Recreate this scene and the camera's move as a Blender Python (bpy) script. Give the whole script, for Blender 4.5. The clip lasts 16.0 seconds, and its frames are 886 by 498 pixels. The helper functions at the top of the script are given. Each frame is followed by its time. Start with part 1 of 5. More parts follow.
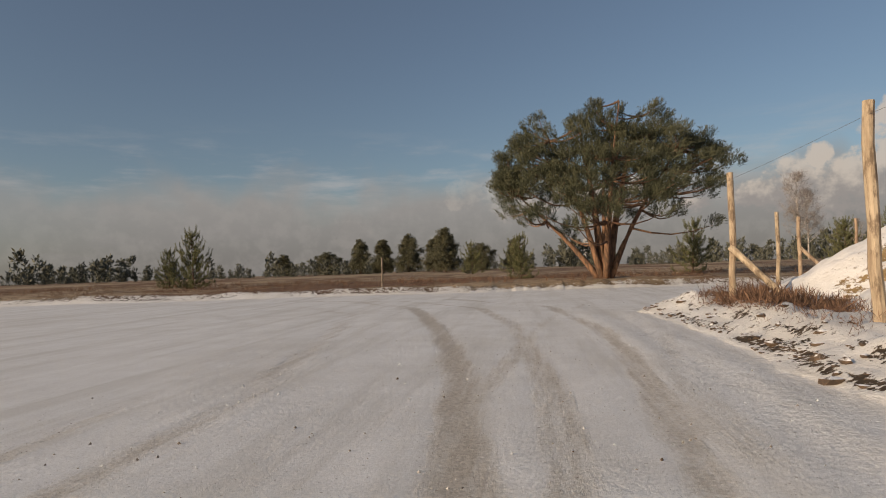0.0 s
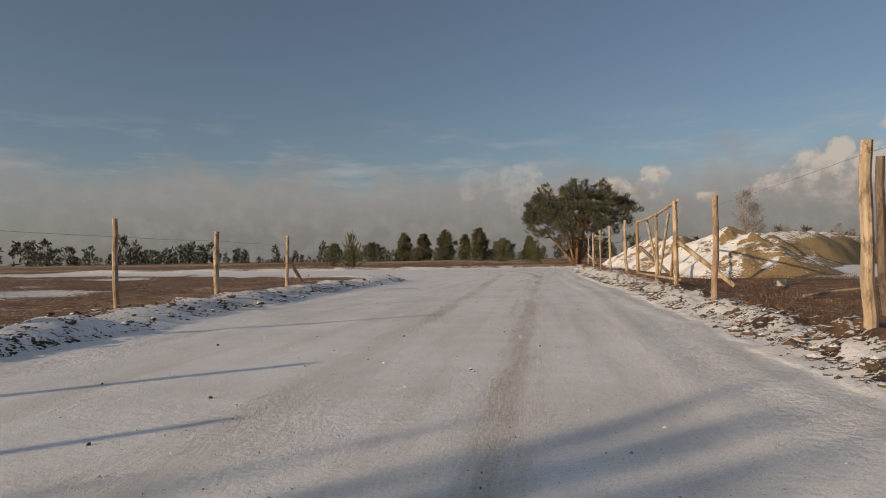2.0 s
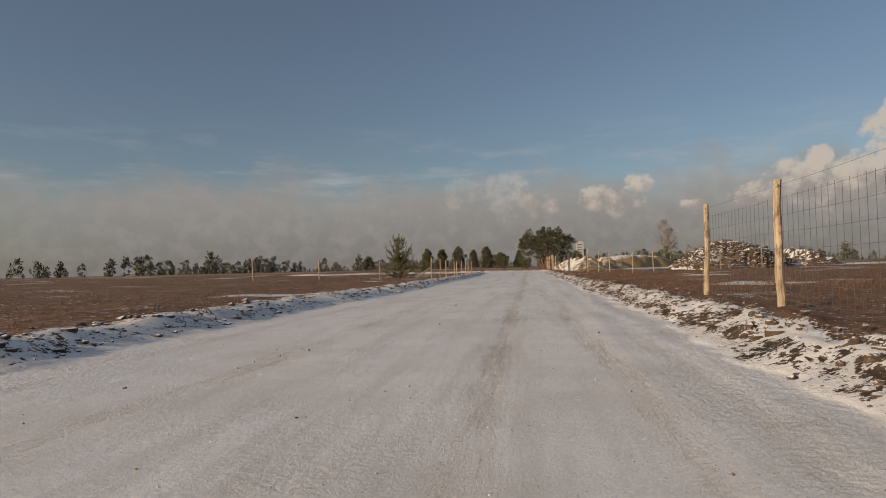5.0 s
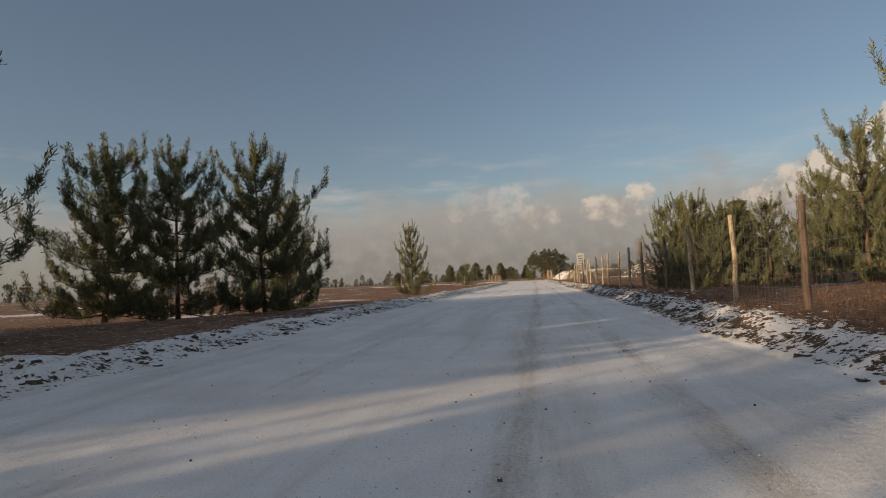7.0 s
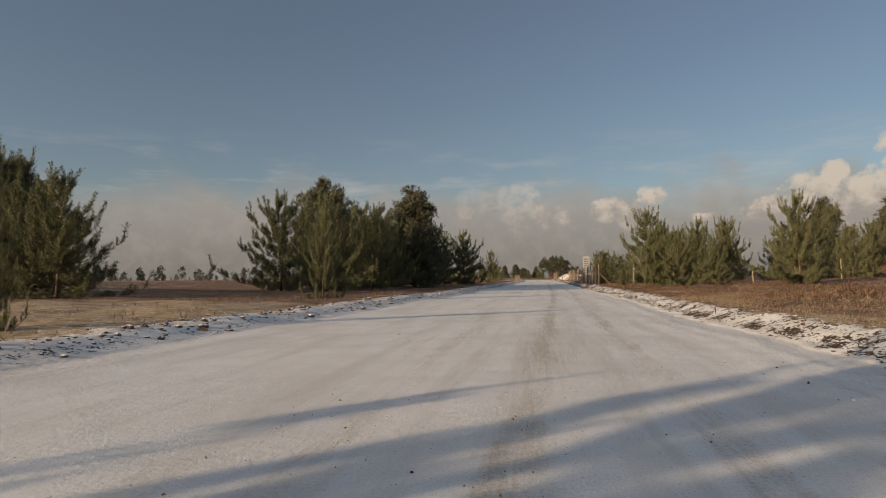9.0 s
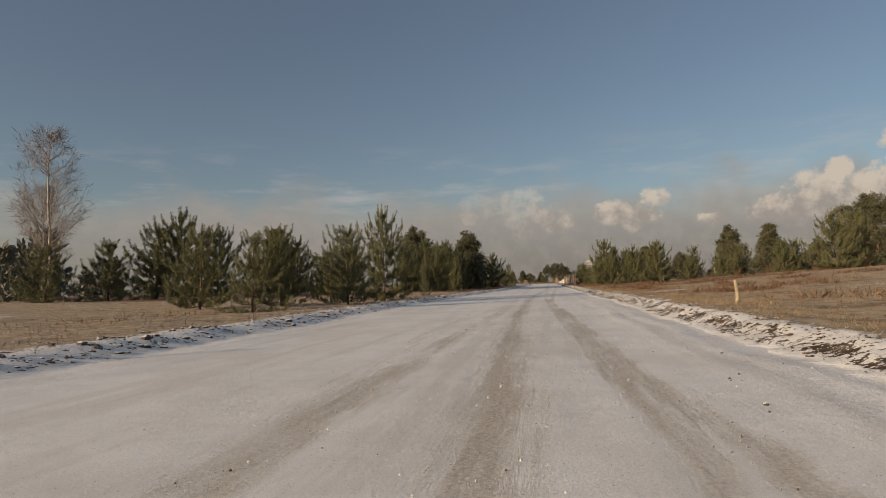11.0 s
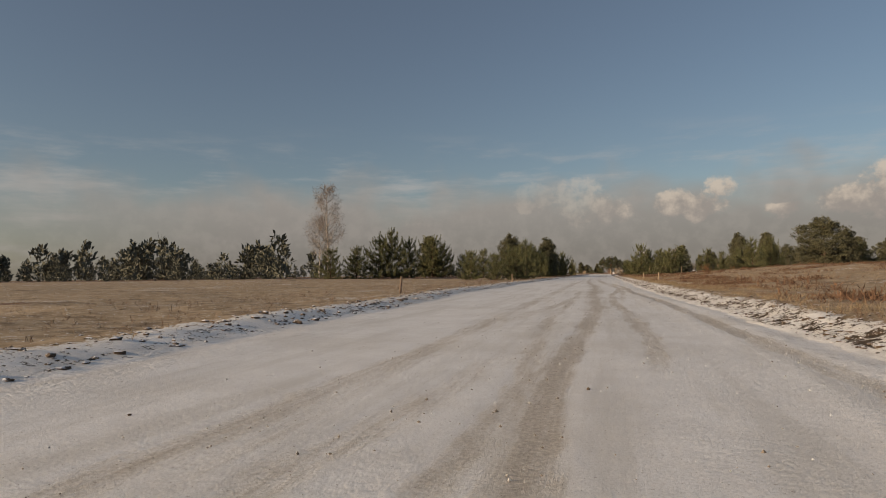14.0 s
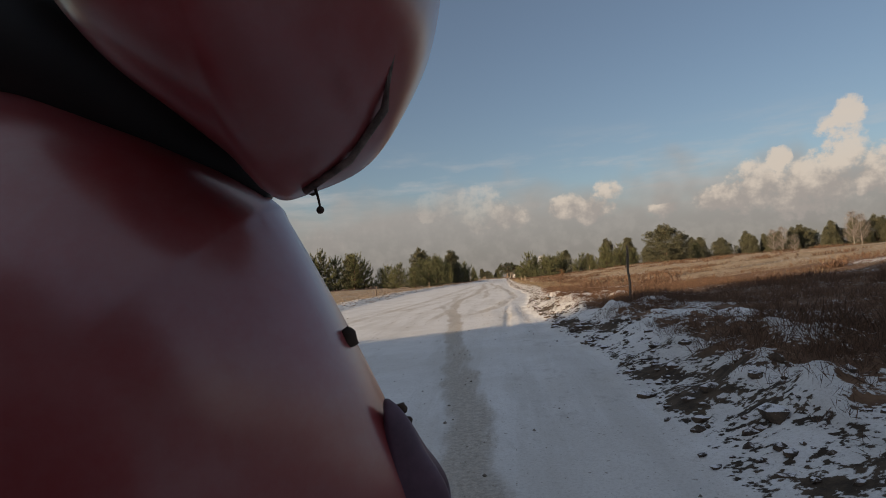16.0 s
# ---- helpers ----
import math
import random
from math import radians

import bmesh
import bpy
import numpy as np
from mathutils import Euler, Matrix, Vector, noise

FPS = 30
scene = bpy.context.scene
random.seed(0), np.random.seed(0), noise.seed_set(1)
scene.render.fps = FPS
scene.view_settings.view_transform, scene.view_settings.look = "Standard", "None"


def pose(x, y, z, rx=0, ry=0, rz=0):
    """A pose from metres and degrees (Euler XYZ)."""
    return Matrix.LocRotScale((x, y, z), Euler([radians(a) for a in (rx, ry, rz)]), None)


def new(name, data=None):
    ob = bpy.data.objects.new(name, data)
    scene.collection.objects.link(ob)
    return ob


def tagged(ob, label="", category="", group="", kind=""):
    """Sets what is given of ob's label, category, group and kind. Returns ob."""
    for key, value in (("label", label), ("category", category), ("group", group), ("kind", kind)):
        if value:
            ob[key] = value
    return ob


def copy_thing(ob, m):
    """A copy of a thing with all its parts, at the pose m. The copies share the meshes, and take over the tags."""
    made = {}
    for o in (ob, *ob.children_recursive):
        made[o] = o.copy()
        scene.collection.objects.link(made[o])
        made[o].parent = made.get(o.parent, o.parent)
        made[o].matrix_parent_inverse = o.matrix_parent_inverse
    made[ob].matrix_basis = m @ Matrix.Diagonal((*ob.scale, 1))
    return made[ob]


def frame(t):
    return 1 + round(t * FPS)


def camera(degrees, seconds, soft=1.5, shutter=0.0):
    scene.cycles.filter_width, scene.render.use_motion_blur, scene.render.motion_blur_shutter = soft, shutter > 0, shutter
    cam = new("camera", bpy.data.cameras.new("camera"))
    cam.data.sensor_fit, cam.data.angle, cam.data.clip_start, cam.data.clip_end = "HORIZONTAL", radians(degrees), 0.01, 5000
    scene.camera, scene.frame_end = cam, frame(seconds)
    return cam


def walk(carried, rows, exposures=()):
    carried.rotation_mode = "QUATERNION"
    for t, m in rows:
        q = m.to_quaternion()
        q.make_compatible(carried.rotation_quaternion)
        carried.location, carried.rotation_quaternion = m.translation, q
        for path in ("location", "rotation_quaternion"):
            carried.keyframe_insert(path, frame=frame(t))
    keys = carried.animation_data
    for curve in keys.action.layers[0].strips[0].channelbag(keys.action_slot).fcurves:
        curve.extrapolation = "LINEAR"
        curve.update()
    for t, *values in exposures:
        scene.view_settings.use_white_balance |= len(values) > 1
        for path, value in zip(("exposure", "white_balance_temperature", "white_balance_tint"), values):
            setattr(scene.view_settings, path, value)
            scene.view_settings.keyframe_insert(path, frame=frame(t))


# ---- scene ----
cam = camera(73.00, 16.0, 1.0)
PATH = [
    (0.0, pose(0.000, -0.000, 0.900, 92.002, 1.966, 8.244)),
    (0.5, pose(0.134, -6.517, 0.900, 92.035, 1.616, 5.991)),
    (1.0, pose(-0.013, -13.924, 0.900, 92.305, 0.996, 10.138)),
    (1.5, pose(0.026, -21.975, 0.900, 91.353, 0.832, 10.888)),
    (2.0, pose(0.172, -30.512, 0.900, 90.990, 0.846, 9.425)),
    (2.5, pose(0.178, -39.482, 0.900, 91.485, 0.561, 8.489)),
    (3.0, pose(0.091, -48.843, 0.900, 91.600, 0.949, 8.251)),
    (3.5, pose(0.129, -58.553, 0.900, 91.018, 0.475, 8.840)),
    (4.0, pose(0.279, -68.439, 0.900, 91.692, 1.556, 8.072)),
    (6.5, pose(-0.189, -123.031, 0.900, 91.965, 0.895, 8.269)),
    (7.0, pose(-0.427, -135.615, 0.900, 93.139, 2.736, 8.487)),
    (7.5, pose(-0.485, -147.432, 0.900, 92.650, 1.014, 8.366)),
    (8.0, pose(-0.606, -159.073, 0.900, 92.982, -0.227, 8.630)),
    (8.5, pose(-1.001, -170.566, 0.900, 92.042, 0.274, 8.408)),
    (9.0, pose(-1.433, -181.947, 0.900, 92.801, 0.410, 9.132)),
    (11.5, pose(-0.772, -228.553, 0.900, 93.436, 1.822, 9.599)),
    (12.0, pose(-0.655, -236.358, 0.900, 93.018, 1.478, 9.451)),
    (12.5, pose(-0.627, -244.128, 0.900, 92.120, 1.345, 8.559)),
    (13.0, pose(-0.645, -251.856, 0.900, 93.828, 1.078, 7.852)),
    (13.5, pose(-0.608, -259.492, 0.900, 93.464, 0.371, 9.680)),
    (14.0, pose(-0.356, -266.640, 0.900, 92.456, 0.836, 14.842)),
    (14.5, pose(0.038, -272.781, 0.900, 93.173, 1.862, 14.280)),
    (15.0, pose(0.472, -278.129, 0.900, 92.724, 2.375, 13.216)),
    (15.5, pose(0.850, -282.874, 0.900, 92.526, 2.893, 11.544)),
    (16.0, pose(1.179, -287.655, 0.900, 93.065, 3.934, 5.765)),
]
walk(cam, PATH, [(0, -0.15, 6500, 12), (2.5, -0.25, 6500, 12), (4.2, -0.3, 6500, 12), (6.3, 0.05, 6750, 12), (7.5, 0.05, 6850, 12), (8.5, -0.05, 6850, 12), (9.2, -0.05, 6850, 12), (11.5, -0.1, 6850, 12), (15, -0.15, 6800, 12), (16, 0.05, 6650, 12)])

# ---- light ----
SUN_DIR = Vector((-0.75, -0.66, 0.0)).normalized()
SUN_EL = radians(13)
sun_data = bpy.data.lights.new("sun", "SUN")
sun_data.energy, sun_data.angle, sun_data.color = 5.0, radians(0.6), (1.0, 0.77, 0.51)
sun = new("sun", sun_data)
to_sun = Vector((SUN_DIR.x * math.cos(SUN_EL), SUN_DIR.y * math.cos(SUN_EL), math.sin(SUN_EL)))
sun.matrix_world = Matrix.Translation((0, -100, 60)) @ to_sun.to_track_quat("Z", "Y").to_matrix().to_4x4()


# ---- node helpers ----
def nodes_of(m):
    m.use_nodes = True
    m.node_tree.nodes.clear()
    return m.node_tree.nodes, m.node_tree.links


class Net:
    """A short way to write node trees."""

    def __init__(self, tree):
        self.n, self.l = tree.nodes, tree.links

    def put(self, socket, value):
        if isinstance(value, bpy.types.NodeSocket):
            self.l.new(value, socket)
        elif isinstance(value, (tuple, list)) and socket.type == "RGBA" and len(value) == 3:
            socket.default_value = (*value, 1)
        else:
            socket.default_value = value

    def math(self, op, a, b=0.0, c=0.0, clamp=False):
        k = self.n.new("ShaderNodeMath")
        k.operation, k.use_clamp = op, clamp
        for i, v in enumerate((a, b, c)):
            self.put(k.inputs[i], v)
        return k.outputs[0]

    def ramp(self, v, a, b, lo=0.0, hi=1.0, smooth=True):
        k = self.n.new("ShaderNodeMapRange")
        k.interpolation_type = "SMOOTHSTEP" if smooth else "LINEAR"
        for i, x in enumerate((v, a, b, lo, hi)):
            self.put(k.inputs[i], x)
        return k.outputs[0]

    def mix(self, fac, a, b):
        k = self.n.new("ShaderNodeMix")
        k.data_type = "RGBA"
        self.put(k.inputs[0], fac), self.put(k.inputs[6], a), self.put(k.inputs[7], b)
        return k.outputs[2]

    def noise(self, scale, detail=4, rough=0.55, vec=None, stretch=None):
        k = self.n.new("ShaderNodeTexNoise")
        k.inputs["Scale"].default_value, k.inputs["Detail"].default_value = scale, detail
        k.inputs["Roughness"].default_value = rough
        if vec is None:
            vec = self.n.new("ShaderNodeTexCoord").outputs["Object"]
        if stretch:
            g = self.n.new("ShaderNodeMapping")
            g.inputs["Scale"].default_value = stretch
            self.l.new(vec, g.inputs[0])
            vec = g.outputs[0]
        self.l.new(vec, k.inputs["Vector"])
        return k.outputs["Fac"]

    def attr(self, name):
        k = self.n.new("ShaderNodeAttribute")
        k.attribute_name = name
        return k.outputs["Fac"]

    def bump(self, height, strength=0.4, distance=0.02):
        k = self.n.new("ShaderNodeBump")
        k.inputs["Strength"].default_value, k.inputs["Distance"].default_value = strength, distance
        self.l.new(height, k.inputs["Height"])
        return k.outputs[0]

    def surface(self, color, rough=0.8, normal=None, **more):
        k = self.n.new("ShaderNodeBsdfPrincipled")
        self.put(k.inputs["Base Color"], color), self.put(k.inputs["Roughness"], rough)
        if normal is not None:
            self.l.new(normal, k.inputs["Normal"])
        for key, value in more.items():
            self.put(k.inputs[key.replace("_", " ")], value)
        o = self.n.new("ShaderNodeOutputMaterial")
        self.l.new(k.outputs[0], o.inputs[0])
        return k


def material(name):
    m = bpy.data.materials.new(name)
    nodes_of(m)
    return m, Net(m.node_tree)


# ---- sky: clear blue above, a grey bank of cloud low down, sunlit cumulus on it ----
world = bpy.data.worlds.new("sky")
scene.world = world
world.use_nodes = True
world.node_tree.nodes.clear()
W = Net(world.node_tree)
sky = W.n.new("ShaderNodeTexSky")
sky.sky_type, sky.sun_disc, sky.sun_elevation = "NISHITA", False, SUN_EL
sky.sun_rotation = math.atan2(SUN_DIR.x, SUN_DIR.y)
sky.air_density, sky.dust_density, sky.ozone_density = 1.0, 1.0, 2.0
way = W.n.new("ShaderNodeTexCoord").outputs["Generated"]
sep = W.n.new("ShaderNodeSeparateXYZ")
W.l.new(way, sep.inputs[0])
el = W.math("ARCSINE", sep.outputs[2])
az = W.math("ARCTAN2", sep.outputs[0], sep.outputs[1])
comb = W.n.new("ShaderNodeCombineXYZ")
W.l.new(az, comb.inputs[0]), W.l.new(el, comb.inputs[1])
flat = comb.outputs[0]
warp_a = W.math("SUBTRACT", W.noise(8, 3, 0.5, flat), 0.5)
warp_b = W.math("SUBTRACT", W.noise(34, 4, 0.6, flat), 0.5)
lump = W.math("ADD", W.math("MULTIPLY", warp_a, 0.05), W.math("MULTIPLY", warp_b, 0.028))
el_w = W.math("ADD", el, lump)


def puff(x, y, rx, ry):
    """One heap of cloud: 1 at its heart, 0 at its rim."""
    dx = W.math("DIVIDE", W.math("SUBTRACT", W.math("ADD", az, W.math("MULTIPLY", warp_b, 0.03)), x), rx)
    dy = W.math("DIVIDE", W.math("SUBTRACT", el_w, y), ry)
    d = W.math("ADD", W.math("MULTIPLY", dx, dx), W.math("MULTIPLY", dy, dy))
    return W.math("SUBTRACT", 1.0, d, clamp=True)


PUFFS = ((0.178, 0.120, 0.030, 0.026), (0.160, 0.098, 0.042, 0.024), (0.112, 0.108, 0.040, 0.024), (-0.036, 0.128, 0.050, 0.032), (-0.105, 0.128, 0.040, 0.024),
         (-0.01, 0.10, 0.07, 0.030), (0.26, 0.084, 0.030, 0.018), (0.35, 0.092, 0.050, 0.032), (0.39, 0.115, 0.042, 0.040), (0.46, 0.100, 0.060, 0.050),
         (0.425, 0.150, 0.020, 0.018), (0.50, 0.150, 0.040, 0.050), (0.515, 0.195, 0.022, 0.030), (0.56, 0.110, 0.06, 0.045), (-0.30, 0.07, 0.05, 0.020), (0.66, 0.125, 0.07, 0.055),
         (0.76, 0.10, 0.07, 0.06))
heap = puff(*PUFFS[0])
for p in PUFFS[1:]:
    heap = W.math("MAXIMUM", heap, puff(*p))
ragged = W.math("ADD", heap, W.math("MULTIPLY", W.math("ADD", W.math("ADD", warp_b, W.math("MULTIPLY", warp_a, 0.8)), W.math("MULTIPLY", W.math("SUBTRACT", W.noise(90, 3, 0.6, flat), 0.5), 0.5)), 2.3))
heap = W.math("MULTIPLY", W.ramp(ragged, 0.05, 0.80), W.ramp(heap, 0.0, 0.22))
bank_top = W.math("ADD", 0.150, W.math("MULTIPLY", warp_a, 0.17))
bank = W.ramp(W.math("SUBTRACT", el, bank_top), 0.025, -0.060)
veil = W.math("MULTIPLY", W.ramp(W.noise(5, 5, 0.6, flat, (1, 5, 1)), 0.46, 0.72), W.ramp(el, 0.25, 0.14))
veil = W.math("MULTIPLY", veil, 0.55)
tone = W.mix(W.ramp(el, 0.0, 0.13), (0.215, 0.203, 0.19), (0.325, 0.305, 0.285))
tone = W.mix(W.math("MULTIPLY", W.ramp(warp_b, -0.1, 0.16), 0.25), tone, (0.40, 0.37, 0.34))
glow = W.math("ADD", W.math("MULTIPLY", warp_b, 2.0), W.math("MULTIPLY", W.math("SUBTRACT", el, 0.10), 11))
sunny = W.mix(W.ramp(glow, -0.25, 0.5), (0.34, 0.31, 0.285), (0.63, 0.55, 0.46))
blue = W.n.new("ShaderNodeVectorMath")
blue.operation = "SCALE"
W.l.new(sky.outputs[0], blue.inputs[0])
blue.inputs["Scale"].default_value = 0.096
c = W.mix(0.14, blue.outputs[0], (0.27, 0.255, 0.245))
c = W.mix(veil, c, (0.50, 0.48, 0.46))
sunward = W.math("COSINE", W.math("SUBTRACT", az, math.atan2(SUN_DIR.x, SUN_DIR.y)))
bank = W.math("MULTIPLY", bank, W.ramp(sunward, 0.6, -0.2))
c = W.mix(W.math("MULTIPLY", bank, 0.92), c, tone)
# unseen pale veil added overhead as fill for the shade, thickening towards the zenith
high = W.math("MULTIPLY", W.ramp(el, 0.45, 0.95), W.ramp(W.noise(3, 4, 0.6, way), 0.3, 0.7, 0.45, 1.0))
c = W.mix(W.math("MULTIPLY", high, 0.65), c, (0.35, 0.39, 0.45))
c = W.mix(W.math("MULTIPLY", heap, W.ramp(az, -0.12, 0.16, 0.22, 0.85)), c, sunny)
bg = W.n.new("ShaderNodeBackground")
W.l.new(c, bg.inputs[0])
W.l.new(bg.outputs[0], W.n.new("ShaderNodeOutputWorld").inputs[0])


# ---- materials ----
def ground_material():
    m, g = material("snowy_ground")
    fine, mid, wide = g.noise(32, 7, 0.8), g.noise(7, 5, 0.65), g.noise(0.5, 4)
    streak = g.noise(2.6, 5, 0.6, None, (1, 0.07, 1))
    patchy = g.noise(1.6, 5, 0.7)
    # snow, dirty snow of the wheel tracks, bare soil, dead heather, dead grass
    snow = g.mix(g.ramp(patchy, 0.3, 0.7), (0.82, 0.81, 0.80), (0.74, 0.725, 0.71))
    thin = g.noise(1.7, 6, 0.68, None, (1, 0.07, 1))
    snow = g.mix(g.math("MULTIPLY", g.ramp(thin, 0.46, 0.66), 0.50), snow, (0.54, 0.51, 0.465))
    snow = g.mix(g.math("MULTIPLY", g.ramp(wide, 0.46, 0.66), 0.45), snow, (0.62, 0.59, 0.55))
    scuff = g.ramp(g.noise(5.5, 7, 0.78, None, (1, 0.5, 1)), 0.50, 0.70)
    scuff = g.math("MULTIPLY", scuff, g.ramp(g.noise(0.7, 3), 0.40, 0.62))
    scuff = g.math("MULTIPLY", scuff, g.math("ADD", 0.35, g.attr("rim")))
    snow = g.mix(g.math("MULTIPLY", scuff, 0.60, clamp=True), snow, (0.42, 0.39, 0.36))
    grit = g.mix(g.ramp(fine, 0.36, 0.64), (0.27, 0.225, 0.17), (0.60, 0.53, 0.45))
    chips = g.ramp(g.noise(55, 3, 0.7), 0.60, 0.68)
    grit = g.mix(g.math("MULTIPLY", chips, 0.8), grit, (0.74, 0.71, 0.67))
    soil = g.mix(g.ramp(mid, 0.35, 0.65), (0.048, 0.036, 0.026), (0.130, 0.094, 0.064))
    heath = g.mix(g.ramp(g.noise(3, 6, 0.7), 0.35, 0.65), (0.115, 0.064, 0.038), (0.225, 0.132, 0.078))
    grass = g.mix(g.ramp(g.noise(2.2, 6, 0.7), 0.35, 0.65), (0.240, 0.176, 0.110), (0.45, 0.345, 0.232))
    plants = g.mix(g.ramp(g.math("ADD", g.attr("grass"), g.math("MULTIPLY", g.math("SUBTRACT", wide, 0.5), 0.9)), 0.35, 0.65), heath, grass)
    tufts = g.ramp(g.noise(0.45, 5, 0.7, None, (0.6, 1.0, 1)), 0.58, 0.63)
    plants = g.mix(g.math("MULTIPLY", tufts, 0.55), plants, (0.110, 0.072, 0.044))
    frosted = g.ramp(g.noise(0.45, 6, 0.75, None, (0.5, 1.6, 1)), 0.60, 0.68)
    plants = g.mix(g.math("MULTIPLY", frosted, g.math("MULTIPLY", g.attr("grass"), 0.55)), plants, (0.60, 0.51, 0.40))
    base = g.mix(g.attr("field"), soil, plants)
    cover = g.math("ADD", g.attr("snow"), g.math("MULTIPLY", g.math("SUBTRACT", mid, 0.5), 1.3))
    cover = g.math("ADD", cover, g.math("MULTIPLY", g.math("SUBTRACT", g.noise(24, 4), 0.5), 1.0))
    tilt = g.n.new("ShaderNodeSeparateXYZ")
    g.l.new(g.n.new("ShaderNodeNewGeometry").outputs["Normal"], tilt.inputs[0])
    cover = g.math("ADD", cover, g.math("MULTIPLY", g.math("SUBTRACT", tilt.outputs[2], 0.93), 2.6))
    cover = g.ramp(cover, 0.46, 0.54)
    ragged = g.noise(7, 7, 0.78, None, (1, 0.30, 1))
    crumb = g.noise(34, 6, 0.85)
    brushed = g.noise(9, 6, 0.75, None, (1, 0.05, 1))
    worn = g.math("ADD", g.attr("track"), g.math("MULTIPLY", g.math("SUBTRACT", ragged, 0.5), 0.7))
    worn = g.math("ADD", worn, g.math("MULTIPLY", g.math("SUBTRACT", brushed, 0.5), 1.0))
    worn = g.math("ADD", worn, g.math("MULTIPLY", g.math("SUBTRACT", crumb, 0.5), 0.9))
    dirt = g.math("MULTIPLY", g.ramp(worn, 0.22, 0.82), g.ramp(g.attr("track"), 0.0, 0.5, 0.0, 1.0))
    snow = g.mix(g.math("MULTIPLY", dirt, 0.80, clamp=True), snow, grit)
    specks = g.math("MULTIPLY", g.ramp(g.noise(38, 2), 0.68, 0.72), 0.65)
    snow = g.mix(g.math("MULTIPLY", g.ramp(g.noise(60, 5, 0.85), 0.47, 0.60), 0.34), snow, (0.42, 0.39, 0.35))
    snow = g.mix(specks, snow, (0.22, 0.175, 0.13))
    color = g.mix(cover, base, snow)
    h = g.math("ADD", g.math("MULTIPLY", mid, g.math("ADD", g.ramp(g.attr("snow"), 0.7, 1.1, 0.8, 0.10), g.math("MULTIPLY", g.attr("rim"), 0.40))), g.math("MULTIPLY", fine, g.math("ADD", 0.22, g.math("MULTIPLY", dirt, 0.40))))
    lumps = g.noise(15, 4, 0.65)
    trodden = g.math("ADD", g.ramp(g.noise(0.6, 3), 0.42, 0.62, 0.25, 1.0), g.attr("rim"))
    h = g.math("ADD", h, g.math("MULTIPLY", g.math("MULTIPLY", lumps, trodden), 0.42))
    h = g.math("ADD", h, g.math("MULTIPLY", streak, 0.12))
    h = g.math("ADD", h, g.math("MULTIPLY", scuff, -0.10))
    place = g.n.new("ShaderNodeSeparateXYZ")
    g.l.new(g.n.new("ShaderNodeTexCoord").outputs["Object"], place.inputs[0])
    ladder = g.math("SINE", g.math("MULTIPLY", place.outputs[1], 52.0))
    h = g.math("ADD", h, g.math("MULTIPLY", g.math("MULTIPLY", ladder, g.math("MULTIPLY", g.attr("tread"), g.ramp(patchy, 0.35, 0.6))), 0.05))
    h = g.math("ADD", h, g.math("MULTIPLY", cover, g.math("MULTIPLY", g.ramp(g.attr("snow"), 1.3, 0.5), 0.7)))
    g.surface(color, g.ramp(cover, 0, 1, 0.95, 0.65), g.bump(h, 0.6, 0.035), Specular_IOR_Level=0.2)
    return m


def bark_material(name, low, high, scale=9):
    m, g = material(name)
    n = g.noise(scale, 6, 0.7, None, (1, 1, 0.25))
    g.surface(g.mix(g.ramp(n, 0.35, 0.65), low, high), 0.9, g.bump(n, 0.8, 0.03))
    return m


def needle_material(name, low, high):
    m, g = material(name)
    k = g.n.new("ShaderNodeNewGeometry").outputs["Random Per Island"]
    n = g.noise(1.1, 3)
    c = g.mix(g.math("ADD", g.math("MULTIPLY", k, 0.6), g.math("MULTIPLY", g.ramp(n, 0.35, 0.65), 0.4)), low, high)
    g.surface(c, 0.6, Specular_IOR_Level=0.3)
    return m


def wood_material(name, low, high):
    m, g = material(name)
    r = g.n.new("ShaderNodeObjectInfo").outputs["Random"]
    n = g.noise(14, 6, 0.75, None, (1, 1, 0.12))
    blot = g.noise(7, 5, 0.7, None, (1, 1, 0.35))
    c = g.mix(g.ramp(n, 0.3, 0.7), low, high)
    c = g.mix(g.math("MULTIPLY", g.ramp(blot, 0.48, 0.60), 0.7), c, (low[0] * 0.35, low[1] * 0.3, low[2] * 0.28))
    c = g.mix(g.math("MULTIPLY", g.ramp(r, 0.35, 0.95), 0.5), c, g.mix(g.ramp(n, 0.3, 0.7), (low[0] * 0.6, low[1] * 0.45, low[2] * 0.42), (low[0] * 1.15, low[1] * 0.85, low[2] * 0.8)))
    g.surface(c, 0.8, g.bump(n, 0.5, 0.01))
    return m


def blade_material(name, low, high):
    m, g = material(name)
    k = g.n.new("ShaderNodeNewGeometry").outputs["Random Per Island"]
    g.surface(g.mix(k, low, high), 0.9, Specular_IOR_Level=0.1)
    return m


def plain_material(name, color, rough=0.5, vary=0.25, scale=12, **more):
    m, g = material(name)
    n = g.noise(scale, 5, 0.65)
    c = g.mix(g.ramp(n, 0.3, 0.7), [v * (1 - vary) for v in color], [min(1, v * (1 + vary)) for v in color])
    g.surface(c, rough, g.bump(n, 0.15, 0.004), **more)
    return m


